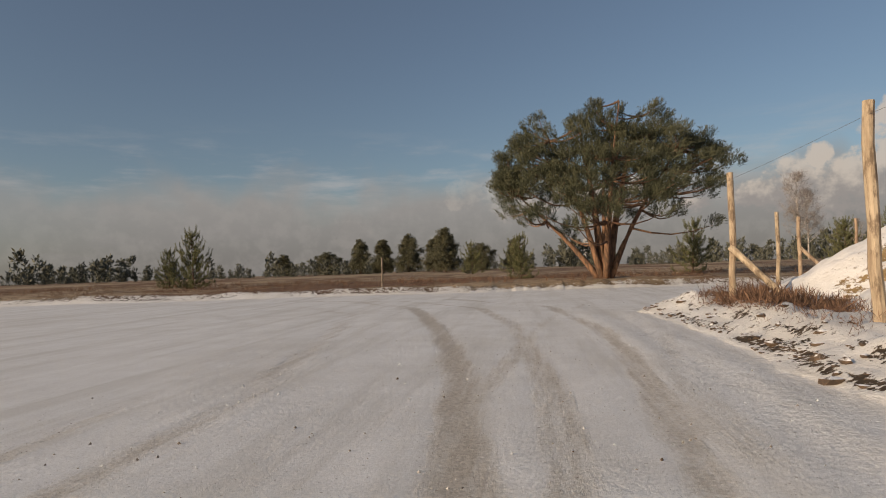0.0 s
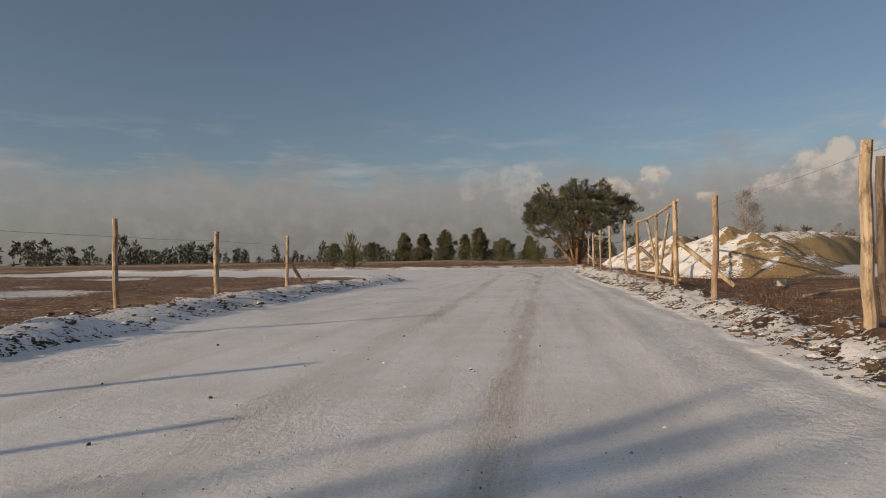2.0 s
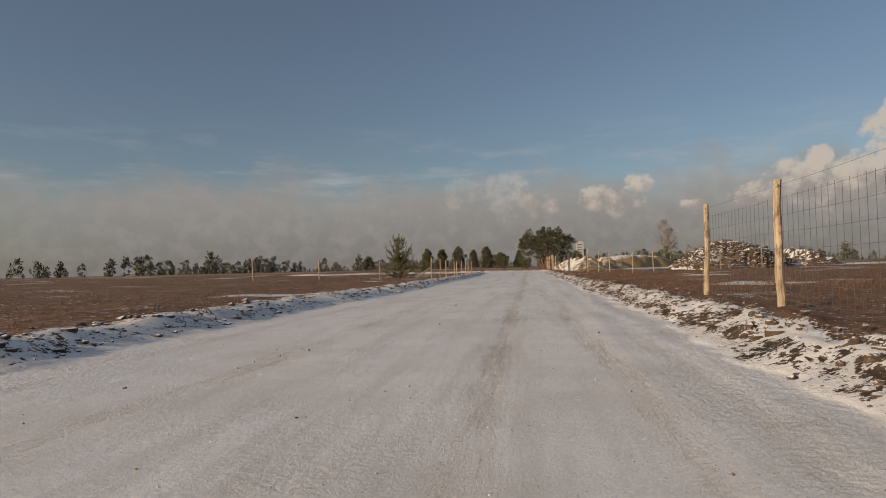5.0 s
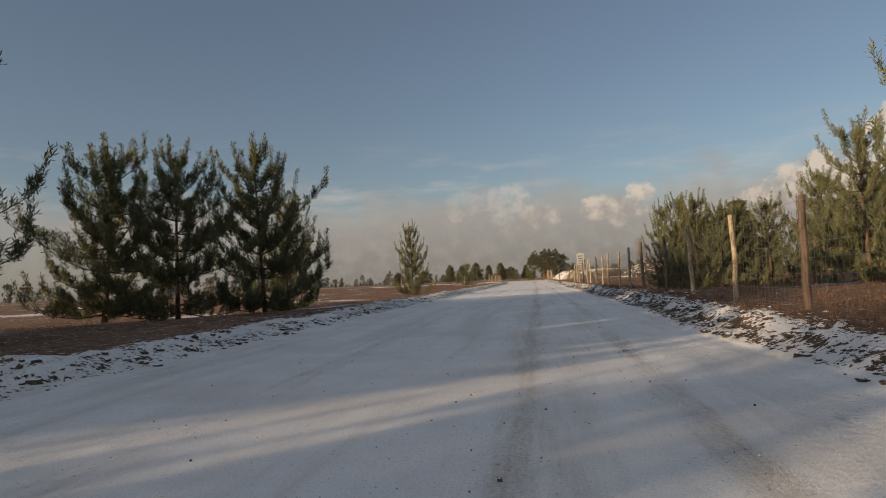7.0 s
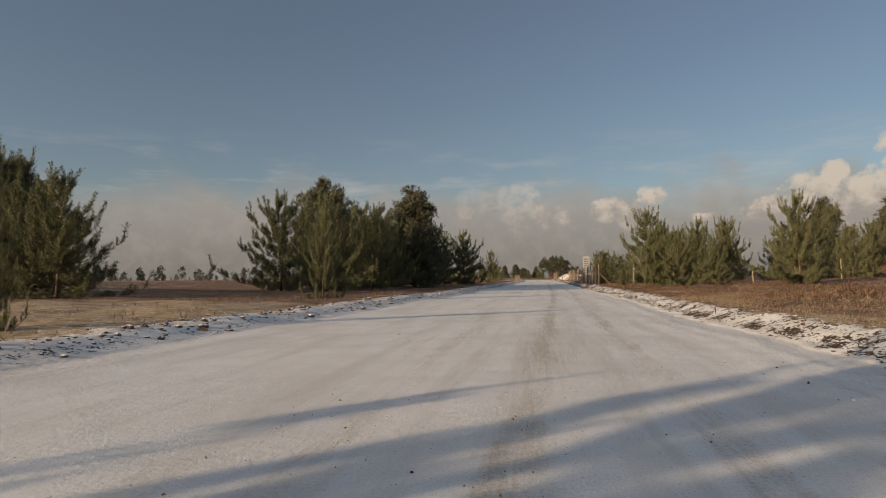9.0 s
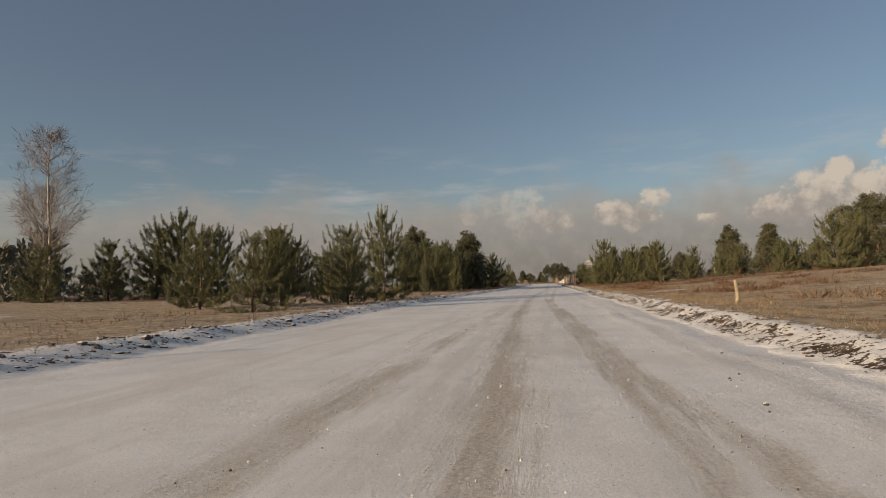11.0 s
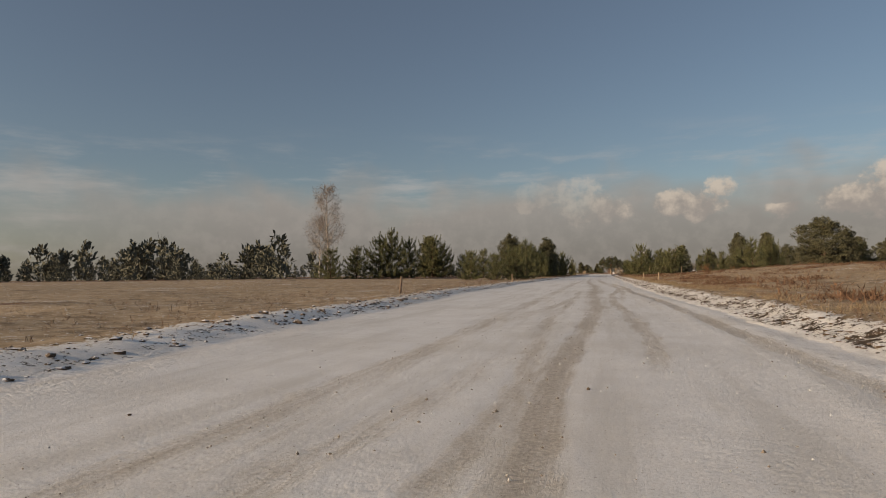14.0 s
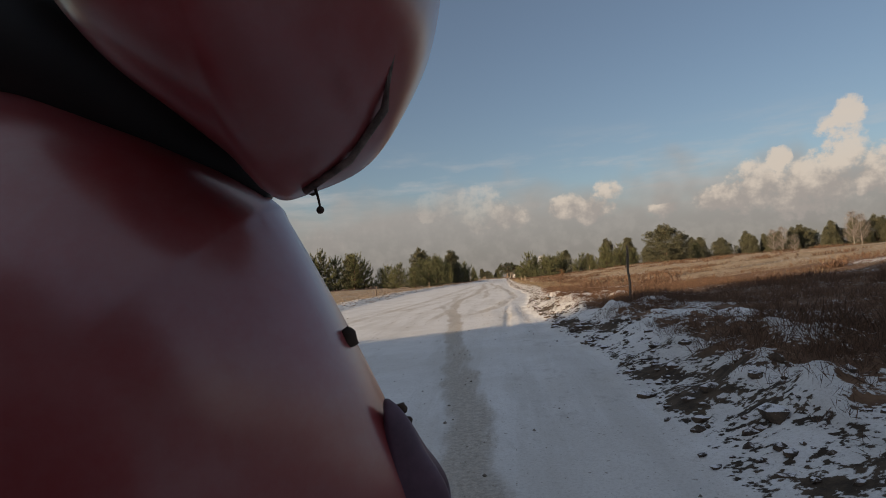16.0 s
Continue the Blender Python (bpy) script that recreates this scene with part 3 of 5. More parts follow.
def needles(centres, ways, size, blades, seed, width=0.16, spread=0.75):
    """Tufts of narrow three-sided blades round the given places; every tuft points along its way."""
    r = np.random.default_rng(seed)
    c, w = np.asarray(centres, float), np.asarray(ways, float)
    n = len(c)
    w = w / np.linalg.norm(w, axis=1)[:, None]
    c, w = np.repeat(c, blades, 0), np.repeat(w, blades, 0)
    d = w + r.normal(0, spread, (n * blades, 3))
    d /= np.linalg.norm(d, axis=1)[:, None]
    side = np.cross(d, r.normal(0, 1, (n * blades, 3)))
    side /= np.linalg.norm(side, axis=1)[:, None]
    ln = size * r.uniform(0.6, 1.25, (n * blades, 1))
    root = c + r.normal(0, size * 0.22, (n * blades, 3))
    wd = ln * width
    v = np.stack([root - side * wd * 0.5, root + d * ln * 0.55 + side * wd, root + d * ln, root + d * ln * 0.45 - side * wd], 1).reshape(-1, 3)
    f = np.arange(len(v)).reshape(-1, 4)
    return v, f


def spline(a, b, bend, n=5):
    a, b, bend = Vector(a), Vector(b), Vector(bend)
    return [a.lerp(b, i / (n - 1)) + bend * math.sin(math.pi * i / (n - 1)) for i in range(n)]


def spreading_pine(name, x, y, height, reach, seed):
    """An old pine that forks near the ground and carries a broad lumpy crown."""
    r = random.Random(seed)
    tree = tagged(new(name), "broad old pine with orange-brown forked trunks and dense dark green crown", "tree")
    tree.location = (x, y, ground_z(x, y) - 0.05)
    wood, tips, dirs = [], [], []
    stems = []
    for i, (ax, ay, h) in enumerate(((-0.42, -0.1, 0.80), (-0.15, 0.2, 0.93), (0.16, -0.12, 1.0), (0.36, 0.15, 0.95), (0.62, -0.05, 0.72), (-0.72, 0.1, 0.52), (0.05, -0.55, 0.75), (0.1, 0.6, 0.8))):
        top = Vector((ax * reach, ay * reach, h * height))
        foot = Vector((ax * 0.34, ay * 0.34, 0))
        pts = spline(foot, top, (-ax * 0.55, -ay * 0.55, -0.3 * abs(ax)), 8)
        rad = [0.23 * (1 - 0.88 * k / 7) * (1.0 if i in (1, 3) else 0.72) for k in range(8)]
        wood.append(tube(pts, rad, 9))
        stems.append(pts)
    part("trunk", mesh_of("trunk", *merge(wood), BARK_PINE, True), tree, "orange-barked forked trunks")
    # lumps of foliage fill a broad, many-topped dome, open underneath
    boughs = []
    tops = ((-2.7, 0.2, 7.5), (-0.2, -0.3, 7.9), (0.9, 0.6, 7.8), (2.6, 0.1, 7.8), (4.6, 0.2, 6.3), (-4.3, 0.1, 5.6))
    lumps = []
    for i in range(250):
        a, e = r.uniform(0, math.tau), math.sqrt(r.uniform(0.02, 1.0))
        ox, oy = math.cos(a) * e * reach * 0.93, math.sin(a) * e * reach * 0.85
        high = max(tz - 0.64 * math.hypot(ox - tx, oy - ty) ** 1.3 for tx, ty, tz in tops) / 7.9 * height - 0.35
        low = height * (0.50 - 0.27 * e ** 1.5)
        high = max(high, low + 0.5)
        u = r.random() ** 0.45
        lumps.append((Vector((ox, oy, low + (high - low) * u)), r.uniform(0.30, 0.56)))
    for k, (tx, ty, tz) in enumerate(tops):
        for j in range(7):
            lumps.append((Vector((tx * reach / 5.4 + r.gauss(0, 0.10 + 0.06 * j), ty + r.gauss(0, 0.10 + 0.06 * j), tz / 7.9 * height - 0.05 - 0.27 * j)), 0.28 + 0.055 * j))
    for c, rad in lumps:
        pts = min(stems, key=lambda p: min((q - c).length for q in p[2:]))
        foot = min(pts[2:], key=lambda q: (q - c).length + max(0, q.z - c.z) * 2)
        bp = spline(foot, c, (0, 0, -0.10 * (c - foot).length), 5)
        boughs.append(tube(bp, [0.055 * (1 - 0.75 * j / 4) for j in range(5)], 5))
        out = Vector((c.x, c.y, 0)).normalized() * 0.55 + Vector((0, 0, 0.6))
        for s in range(int(42 * rad / 0.55)):
            d = Vector((r.gauss(0, 1), r.gauss(0, 1), r.gauss(0.15, 0.75))).normalized()
            q = c + Vector((d.x * rad, d.y * rad, d.z * rad * 0.62)) * r.uniform(0.55, 1.08)
            shoot = (d * 0.45 + out * 0.9 + Vector((r.gauss(0, 0.25), r.gauss(0, 0.25), 0.25))).normalized()
            for k in range(3):
                tips.append(q + shoot * 0.12 * k)
                dirs.append(shoot)
    part("branchwork", mesh_of("branchwork", *merge(boughs), BARK_PINE, True), tree)
    v, f = needles(tips, dirs, 0.16, 6, seed, 0.075, 0.42)
    part("crown", big_mesh("crown", v, f, NEEDLE_OLD), tree)
    return tree


def young_pine(height, reach, seed, dense=1.0, needle=None):
    """A young pine: straight leader, whorls of rising branches, candle-like tips. Built at the origin."""
    r = random.Random(seed)
    tree = tagged(new("pine_tree"), "young green pine with upswept branches in dry grass", "tree", "young pines by the road")
    lean = Vector((r.uniform(-0.05, 0.05), r.uniform(-0.05, 0.05), 1)) * height
    wood = [tube([lean * (k / 6) for k in range(7)], [0.075 * height / 5 * (1 - 0.9 * k / 6) for k in range(7)], 7)]
    tips, dirs = [], []

    def brush(c, way, ln):
        """One bottle-brush shoot: tufts of short needles along a stalk."""
        way = Vector(way).normalized()
        for k in range(max(3, int(ln / 0.045))):
            tips.append(c + way * (0.045 * k))
            dirs.append(way)

    whorls = int(9 + height * 0.7)
    for wi in range(whorls):
        t = 0.04 + 0.88 * wi / (whorls - 1) + r.uniform(-0.02, 0.02)
        p = lean * t
        ln0 = reach * 1.15 * (1 - t) ** 0.85 * r.uniform(0.8, 1.2) + 0.22
        for b in range(5 if t < 0.75 else 4):
            a = math.tau * (b + r.uniform(-0.35, 0.35)) / 5 + wi * 0.9
            ln = ln0 * r.uniform(0.55, 1.25)
            out = Vector((math.cos(a), math.sin(a), 0))
            q = p + out * ln + Vector((0, 0, ln * r.uniform(0.30, 0.75) * min(1, 0.15 + 2.4 * t) + 0.05))
            bp = spline(p, q, (0, 0, -0.14 * ln), 4)
            wood.append(tube(bp, [0.022 * (1 - 0.7 * j / 3) * height / 5 for j in range(4)], 4))
            way_out = (q - p).normalized()
            side = way_out.cross(Vector((0, 0, 1))).normalized()
            for s in range(int((3.5 + 6.5 * ln) * dense * (1.0 if t < 0.6 else 0.7))):
                u = r.uniform(0.04, 1.0) ** 0.8
                j = min(2, int(u * 3))
                c = bp[j].lerp(bp[j + 1], u * 3 - j) + Vector((r.gauss(0, 0.03), r.gauss(0, 0.03), r.gauss(0, 0.04)))
                brush(c, way_out * 0.36 + side * r.gauss(0, 0.32) + Vector((0, 0, 0.75 + r.uniform(0, 0.6))), r.uniform(0.20, 0.42))
            brush(q, way_out * 0.35 + Vector((r.gauss(0, 0.12), r.gauss(0, 0.12), 1.4)), r.uniform(0.55, 0.90))
    brush(lean * 0.88, (0.02, 0.0, 1), height * 0.15)
    for b in range(4):
        a = math.tau * b / 4 + 0.4
        brush(lean * 0.88, (math.cos(a) * 0.42, math.sin(a) * 0.42, 1), r.uniform(0.35, 0.55))
    part("trunk", mesh_of("trunk", *merge(wood), BARK_DARK, True), tree)
    v, f = needles(tips, dirs, 0.12, 8, seed, 0.075, 0.48)
    part("crown", big_mesh("crown", v, f, needle or NEEDLE_YOUNG), tree)
    return tree


def round_pine(height, reach, seed, cone=0.2):
    """A grown pine farther off, with a rounded clumped crown."""
    r = random.Random(seed)
    tree = tagged(new("pine_tree"), "grown dark green pine with rounded crown at the heath's edge", "tree", "grown pines round the heath")
    wood = [tube([(0.03 * math.sin(k), 0.03 * math.cos(k * 2), height * 0.95 * k / 6) for k in range(7)], [0.16 * (1 - 0.9 * k / 6) for k in range(7)], 7)]
    tips, dirs = [], []
    for b in range(60):
        # one fan of upswept twigs: a lobe of the crown
        t = (b + r.random()) / 60
        prof = math.sqrt(max(0.05, 1 - ((t - 0.40) / 0.62) ** 2)) * (1 - cone * t) * r.uniform(0.75, 1.1)
        a = b * 2.4 + r.uniform(-0.5, 0.5)
        ring = reach * prof * r.uniform(0.30, 0.98) * (1 + 0.12 * math.sin(2 * a + seed))
        heart = Vector((math.cos(a) * ring, math.sin(a) * ring, height * (0.06 + 0.84 * t + r.uniform(-0.04, 0.04))))
        foot = Vector((0, 0, max(0.3, heart.z - 0.6 * ring)))
        wood.append(tube(spline(foot, heart, (0, 0, -0.06 * ring), 4), [0.05 * (1 - 0.7 * j / 3) for j in range(4)], 4))
        lobe = reach * r.uniform(0.17, 0.42) * (1.05 - 0.45 * t)
        for p in range(24):
            w = Vector((r.gauss(0, 1), r.gauss(0, 1), r.gauss(0.25, 1))).normalized()
            puff_at = heart + Vector((w.x, w.y, w.z * 1.3)) * lobe * r.uniform(0.35, 1.12)
            puff_at.z = max(0.25, puff_at.z)
            size = r.uniform(0.18, 0.38)
            for k in range(6):
                d = Vector((r.gauss(0, 1), r.gauss(0, 1), r.gauss(0.3, 0.8))).normalized()
                tips.append(puff_at + d * size * r.uniform(0.3, 1.0))
                dirs.append(d + Vector((0, 0, 0.7)))
    part("trunk", mesh_of("trunk", *merge(wood), BARK_DARK, True), tree)
    v, f = needles(tips, dirs, 0.25, 7, seed, 0.085, 0.5)
    part("crown", big_mesh("crown", v, f, NEEDLE_MID), tree)
    return tree


def bare_birch(height, reach, seed):
    r = random.Random(seed)
    tree = tagged(new("birch_tree"), "tall bare birch with pale trunk and fine grey-brown twigs", "tree", "bare birches")
    wood = [tube([(0.10 * math.sin(k * 0.9), 0.08 * math.cos(k), height * k / 7) for k in range(8)], [0.17 * (1 - 0.92 * k / 7) for k in range(8)], 7)]
    tips, dirs = [], []
    for b in range(60):
        t = r.uniform(0.22, 0.97)
        p = Vector((0, 0, height * t))
        a = r.uniform(0, math.tau)
        ln = reach * math.sin(math.pi * min(1, 0.16 + 0.84 * t)) ** 0.8 * r.uniform(0.6, 1.1) + 0.15
        q = p + Vector((math.cos(a) * ln, math.sin(a) * ln, ln * r.uniform(0.9, 1.7)))
        bp = spline(p, q, (math.cos(a) * ln * 0.15, math.sin(a) * ln * 0.15, 0), 4)
        wood.append(tube(bp, [0.03 * (1 - 0.75 * j / 3) for j in range(4)], 4))
        for s in range(16):
            u = r.uniform(0.25, 1.0)
            j = min(2, int(u * 3))
            tips.append(bp[j].lerp(bp[j + 1], u * 3 - j))
            dirs.append((q - p).normalized() + Vector((r.gauss(0, 0.5), r.gauss(0, 0.5), r.gauss(-0.2, 0.5))))
    part("trunk", mesh_of("trunk", *merge(wood), BARK_BIRCH, True), tree, "pale birch trunk and limbs")
    v, f = needles(tips, dirs, 0.80, 4, seed, 0.015, 0.45)
    part("crown", big_mesh("crown", v, f, TWIG), tree, "fine bare twigs")
    return tree


def planted(proto, x, y, size, turn, label="", wide=1.0):
    m = pose(x, y, ground_z(x, y) - 0.04, 0, 0, turn) @ Matrix.Diagonal((size * wide, size * wide, size, 1))
    ob = copy_thing(proto, m)
    ob.matrix_basis = m
    return tagged(ob, label)


def use_first(proto, x, y, size, turn, wide=1.0):
    proto.matrix_basis = pose(x, y, ground_z(x, y) - 0.04, 0, 0, turn) @ Matrix.Diagonal((size * wide, size * wide, size, 1))
    return proto


spreading_pine("pine_tree", 3.4, 28.2, 8.0, 5.4, 11)

# young pines, 5 m as built
YOUNG = [young_pine(5.0, r, s, d) for r, s, d in ((1.45, 21, 1.35), (1.25, 22, 1.3), (1.75, 23, 1.6), (1.1, 24, 1.25), (2.0, 25, 1.75))]
# kind, x, y, height, turn, width
FENCE_PINES = (
    (0, 5.4, -108.4, 3.5, 10, 0.85), (1, 5.6, -109.7, 3.8, 80, 0.85), (3, 6.1, -110.7, 3.6, 40, 0.95), (2, 6.9, -110.9, 3.2, 0, 0.9), (4, 6.2, -109.2, 3.3, 130, 0.8), (1, 7.7, -109.9, 3.2, 60, 1.1),
    (3, 8.8, -110.6, 3.3, 15, 1.2), (2, 8.2, -125.2, 6.6, 15, 0.95), (1, 10.1, -122.5, 5.6, 140, 1.0), (4, 12.4, -127.0, 5.4, 30, 0.85), (0, 10.6, -114.0, 5.2, 75, 1.1),
    (3, 13.4, -121.6, 4.6, 9, 1.2), (0, 15.8, -121.4, 5.2, 200, 1.1), (2, 17.6, -117.0, 6.2, 160, 0.9), (1, 5.8, -141.7, 3.8, 10, 1.15), (4, 7.3, -142.8, 3.5, 90, 1.0),
    (0, 6.9, -140.2, 3.2, 20, 1.1), (3, 4.7, -136.8, 1.7, 90, 1.2), (4, 9.2, -143.0, 2.3, 50, 0.9),
)
BELT_PINES = (
    (4, 12.0, -148.2, 4.5, 10, 0.95), (1, 20.2, -127.0, 3.8, 10, 1.2), (2, 36, -124, 5.4, 50, 1.0), (1, 23.6, -114, 5.6, 50, 1.2), (3, 13.0, -113, 5.6, 120, 1.2),
    (2, 47, -128, 5.4, 80, 1.0), (0, 53, -122, 5.6, 30, 1.1), (4, 21.0, -170.5, 4.2, 35, 1.05), (0, 24.5, -166.0, 4.6, 100, 1.1), (2, 15.5, -100, 5.6, 0, 1.0),
    (0, 18.5, -99, 5.0, 60, 1.0), (0, 25.0, -126, 4.4, 10, 1.1), (4, 29.0, -121, 5.2, 90, 0.9), (0, 33.5, -126, 5.2, 20, 1.1),
)
ROADSIDE_PINES = (
    (0, -10.8, -37.8, 3.5, 20, 1.2), (0, -8.1, -97.3, 4.4, 0, 0.85), (1, -10.3, -112.6, 4.3, 30, 1.15), (4, -9.6, -116.0, 5.6, 70, 1.05), (4, -11.4, -118.3, 5.2, 10, 1.05),
    (2, -13.0, -119.5, 5.2, 10, 1.15), (2, -13.0, -126.5, 6.6, 10, 1.15), (4, -15.8, -128.5, 7.0, 80, 1.1), (2, -12.5, -143.0, 4.8, 45, 1.1), (4, -14.2, -147.0, 5.4, 95, 1.0),
    (4, -16.8, -140.0, 6.6, 15, 1.1), (2, -13.0, -137.6, 5.0, 15, 1.2), (4, -15.5, -135.2, 6.4, 150, 1.1), (4, -18.5, -144.0, 6.2, 60, 1.1), (2, -14.6, -132.6, 6.0, 200, 1.2), (1, -10.0, -159.0, 3.4, 0, 0.7), (3, -10.4, -173.4, 3.0, 120, 0.5), (4, -10.1, -186.7, 5.1, 10, 0.75),
    (2, -10.7, -191.5, 3.8, 70, 1.1), (0, -13.0, -194.2, 3.2, 25, 1.2), (2, -15.4, -197.0, 3.4, 25, 1.1), (1, -12.0, -199.0, 3.0, 125, 1.2),
)
CLUMP_PINES = (
    (1, -21.1, -160.0, 5.0, 0, 1.4), (0, -23.6, -158.5, 4.7, 80, 1.5), (3, -25.6, -156.0, 4.3, 30, 1.6), (2, -33.0, -151.8, 8.0, 40, 1.2), (4, -31.2, -150.0, 6.4, 0, 1.1),
    (4, -36.2, -166.0, 8.2, 80, 1.0), (2, -34.4, -163.0, 7.0, 30, 1.1), (0, -38.6, -167.0, 7.0, 210, 1.5), (1, -41.5, -170.0, 5.4, 0, 1.66), (3, -44.5, -174.0, 5.0, 60, 1.79),
    (0, -21.5, 36, 3.7, 10, 1.0),
)
THICKET_PINES = (
    (3, -24.5, 38, 2.6, 50, 1.2), (3, -0.5, 36, 2.6, 70, 1.1), (1, 10.5, 41, 3.4, 40, 1.2), (2, 25, 52, 3.6, 0, 1.0), (0, 33, 60, 4.5, 10, 1.0),
    (1, 28, 46, 3.2, 60, 1.0), (0, -5.5, 58, 3.0, 10, 1.3), (1, -1.8, 66, 3.6, 60, 1.3),
)
used = set()
for k, x, y, h, turn, wide in FENCE_PINES + BELT_PINES + ROADSIDE_PINES + CLUMP_PINES + THICKET_PINES:
    if k in used:
        planted(YOUNG[k], x, y, h / 5, turn, "", wide)
    else:
        used.add(k)
        use_first(YOUNG[k], x, y, h / 5, turn, wide)

ROUND = [round_pine(8.0, 2.8, 31, 0.35), round_pine(8.0, 3.4, 32, 0.12), round_pine(8.0, 2.5, 33, 0.62)]
BELT_GROWN = (
    (1, 41.8, -134.5, 10.4, 0, 1.35), (0, 32.8, -103, 9.8, 50, 1.0), (2, 25.5, -56, 9.4, 20, 1.2), (0, -12.0, -131.5, 8.6, 15, 1.05), (1, -20.4, -130.2, 9.6, 70, 0.95), (2, -34.5, -148.5, 8.6, 40, 1.2), (2, 38, -108, 9.6, 75, 1.2), (0, 20, -62, 7, 80, 1.0), (1, 33, -62, 7.0, 60, 1.0),
    (2, 42, -72, 8.0, 10, 1.1), (1, 50, -80, 7.5, 70, 1.0), (0, 60, -95, 8.5, 30, 1.1), (1, 70, -92, 8.0, 0, 1.0), (0, 79, -88, 9.5, 40, 1.0),
    (2, 88, -90, 9.0, 20, 1.2), (1, 98, -88, 9.0, 90, 1.0), (0, 110, -92, 10, 60, 1.0), (1, 122, -95, 9.5, 0, 1.0), (0, 135, -90, 10, 10, 1.0),
    (2, 66, -84, 9, 130, 1.2),
)
# the pines near y -300 are unseen, added to shade the road's end
EDGE_GROWN = (
    (0, 54, -88, 7.5, 10, 1.0), (1, -27, -300, 6.8, 0, 1.0), (0, -23, -301, 7.8, 40, 1.2), (1, -19.5, -300, 9.4, 80, 1.0), (0, -16, -301, 10.0, 20, 1.2),
    (1, -11, -300.5, 8.2, 60, 1.0), (0, -7, -302, 8.4, 10, 1.2), (1, -3, -301, 8.2, 30, 1.0), (0, 1, -303, 8.4, 70, 1.2), (1, 5, -302, 8.4, 0, 1.0),
    (0, 9, -304, 8.6, 0, 1.2), (0, -17.5, -303.5, 10.4, 15, 1.2), (0, -9, -303.5, 8.8, 75, 1.3),
    (1, -20, -304, 10.4, 0, 1.0),
)
# the first two are unseen as well, added for the same shade
SHADE_GROWN = (
    (0, -8.5, -288.5, 8.6, 30, 1.1), (1, -13, -307, 8.8, 30, 1.0), (2, -11.6, 83, 6.4, 0, 1.25), (2, -18, 112, 6.4, 30, 1.2),
    (0, -24, 118, 7.6, 100, 1.2), (2, -30, 121, 7.2, 60, 1.5), (1, -9, 114, 5.2, 0, 1.3), (2, -3, 118, 6.0, 90, 1.2), (0, -36, 125, 7.5, 60, 1.1),
    (1, -52, 150, 6.0, 0, 1.5), (0, -66, 155, 6.0, 0, 1.5),
)
CREST_GROWN = tuple((i * 2 % 3, 76 + 3.1 * i + 1.2 * math.sin(i * 2.3), -101 + 2.5 * math.sin(i * 1.7), 7.6 + 0.27 * i + 0.9 * math.sin(i * 2.9), i * 67, 0.8) for i in range(17))
used = set()
for k, x, y, h, turn, wide in BELT_GROWN + CREST_GROWN + EDGE_GROWN + SHADE_GROWN:
    if k in used:
        planted(ROUND[k], x, y, h / 8, turn, "", wide)
    else:
        used.add(k)
        use_first(ROUND[k], x, y, h / 8, turn, wide)

birch = bare_birch(13.0, 2.5, 41)
use_first(birch, 40.0, 96.0, 1.0, 0)
planted(birch, 42.5, 99.0, 0.82, 70)
planted(birch, -46.0, -172.0, 1.22, 30)
planted(birch, -48.5, -170.0, 0.85, 110)
for bx, by, bs in ((46, 92, 0.42), (50, 95, 0.38), (54, 90, 0.45), (59, 96, 0.40), (79.5, -106, 0.66), (81.6, -107, 0.70), (85.2, -106, 0.52), (101.5, -106, 0.92), (103, -107, 0.85), (120, -118, 0.75), (126, -116, 0.7), (113, -116, 0.65)):
    planted(birch, bx, by, bs, bx * 20, "slender bare birch among the pines")


def far_woods():
    """Low woods along the horizon, past counting."""
    r = np.random.default_rng(5)
    spots = []
    for x0, y0, x1, y1, n, h in ((-160, 150, -10, 190, 190, 5.0), (-10, 170, 120, 150, 230, 5.6), (20, 130, 110, 120, 60, 4.2), (-70, 118, 8, 128, 60, 2.8), (100, 60, 260, -60, 160, 9.0),
                                 (90, -95, 330, -160, 190, 9.5), (-330, -60, -60, -150, 200, 9.0), (-300, 60, -90, 150, 150, 7.5), (30, -58, 95, -70, 60, 7.0),
                                 (-90, -170, -52, -150, 30, 6.5), (-420, -320, -200, -120, 120, 9.0)):
        for i in range(n):
            u = r.random()
            spots.append((x0 + (x1 - x0) * u + r.normal(0, 6), y0 + (y1 - y0) * u + r.normal(0, 6), h * (0.35 + 1.0 * r.random() ** 1.3)))
    spots = np.array(spots)
    spots[:, 2] *= 0.72 + 0.42 * wave(spots[:, 0], spots[:, 1], 15, 8)
    chunks = []
    for x, y, h in spots:
        n = 36
        t = r.uniform(0.0, 1.0, n) ** 0.85
        point = r.uniform(0.5, 1.0)
        rad = h * 0.25 * (np.sin(np.pi * np.clip(0.20 + 0.78 * t, 0, 1)) ** point) * np.sqrt(r.random(n))
        a = r.uniform(0, math.tau, n)
        c = np.stack([x + rad * np.cos(a), y + rad * np.sin(a), 0.35 + h * 0.93 * t], 1)
        way = np.stack([np.cos(a) * 0.4, np.sin(a) * 0.4, np.ones(n)], 1)
        chunks.append(needles(c, way, 0.17 * h, 5, int(x * 13 + y) % 9973, 0.20, 0.6)[0])
    v = np.concatenate(chunks)
    f = np.arange(len(v)).reshape(-1, 4)
    return tagged(new("far_woods", big_mesh("far_woods", v, f, NEEDLE_FAR)), "distant low belt of dark pine woods on the horizon", "woods", kind="stuff")


far_woods()


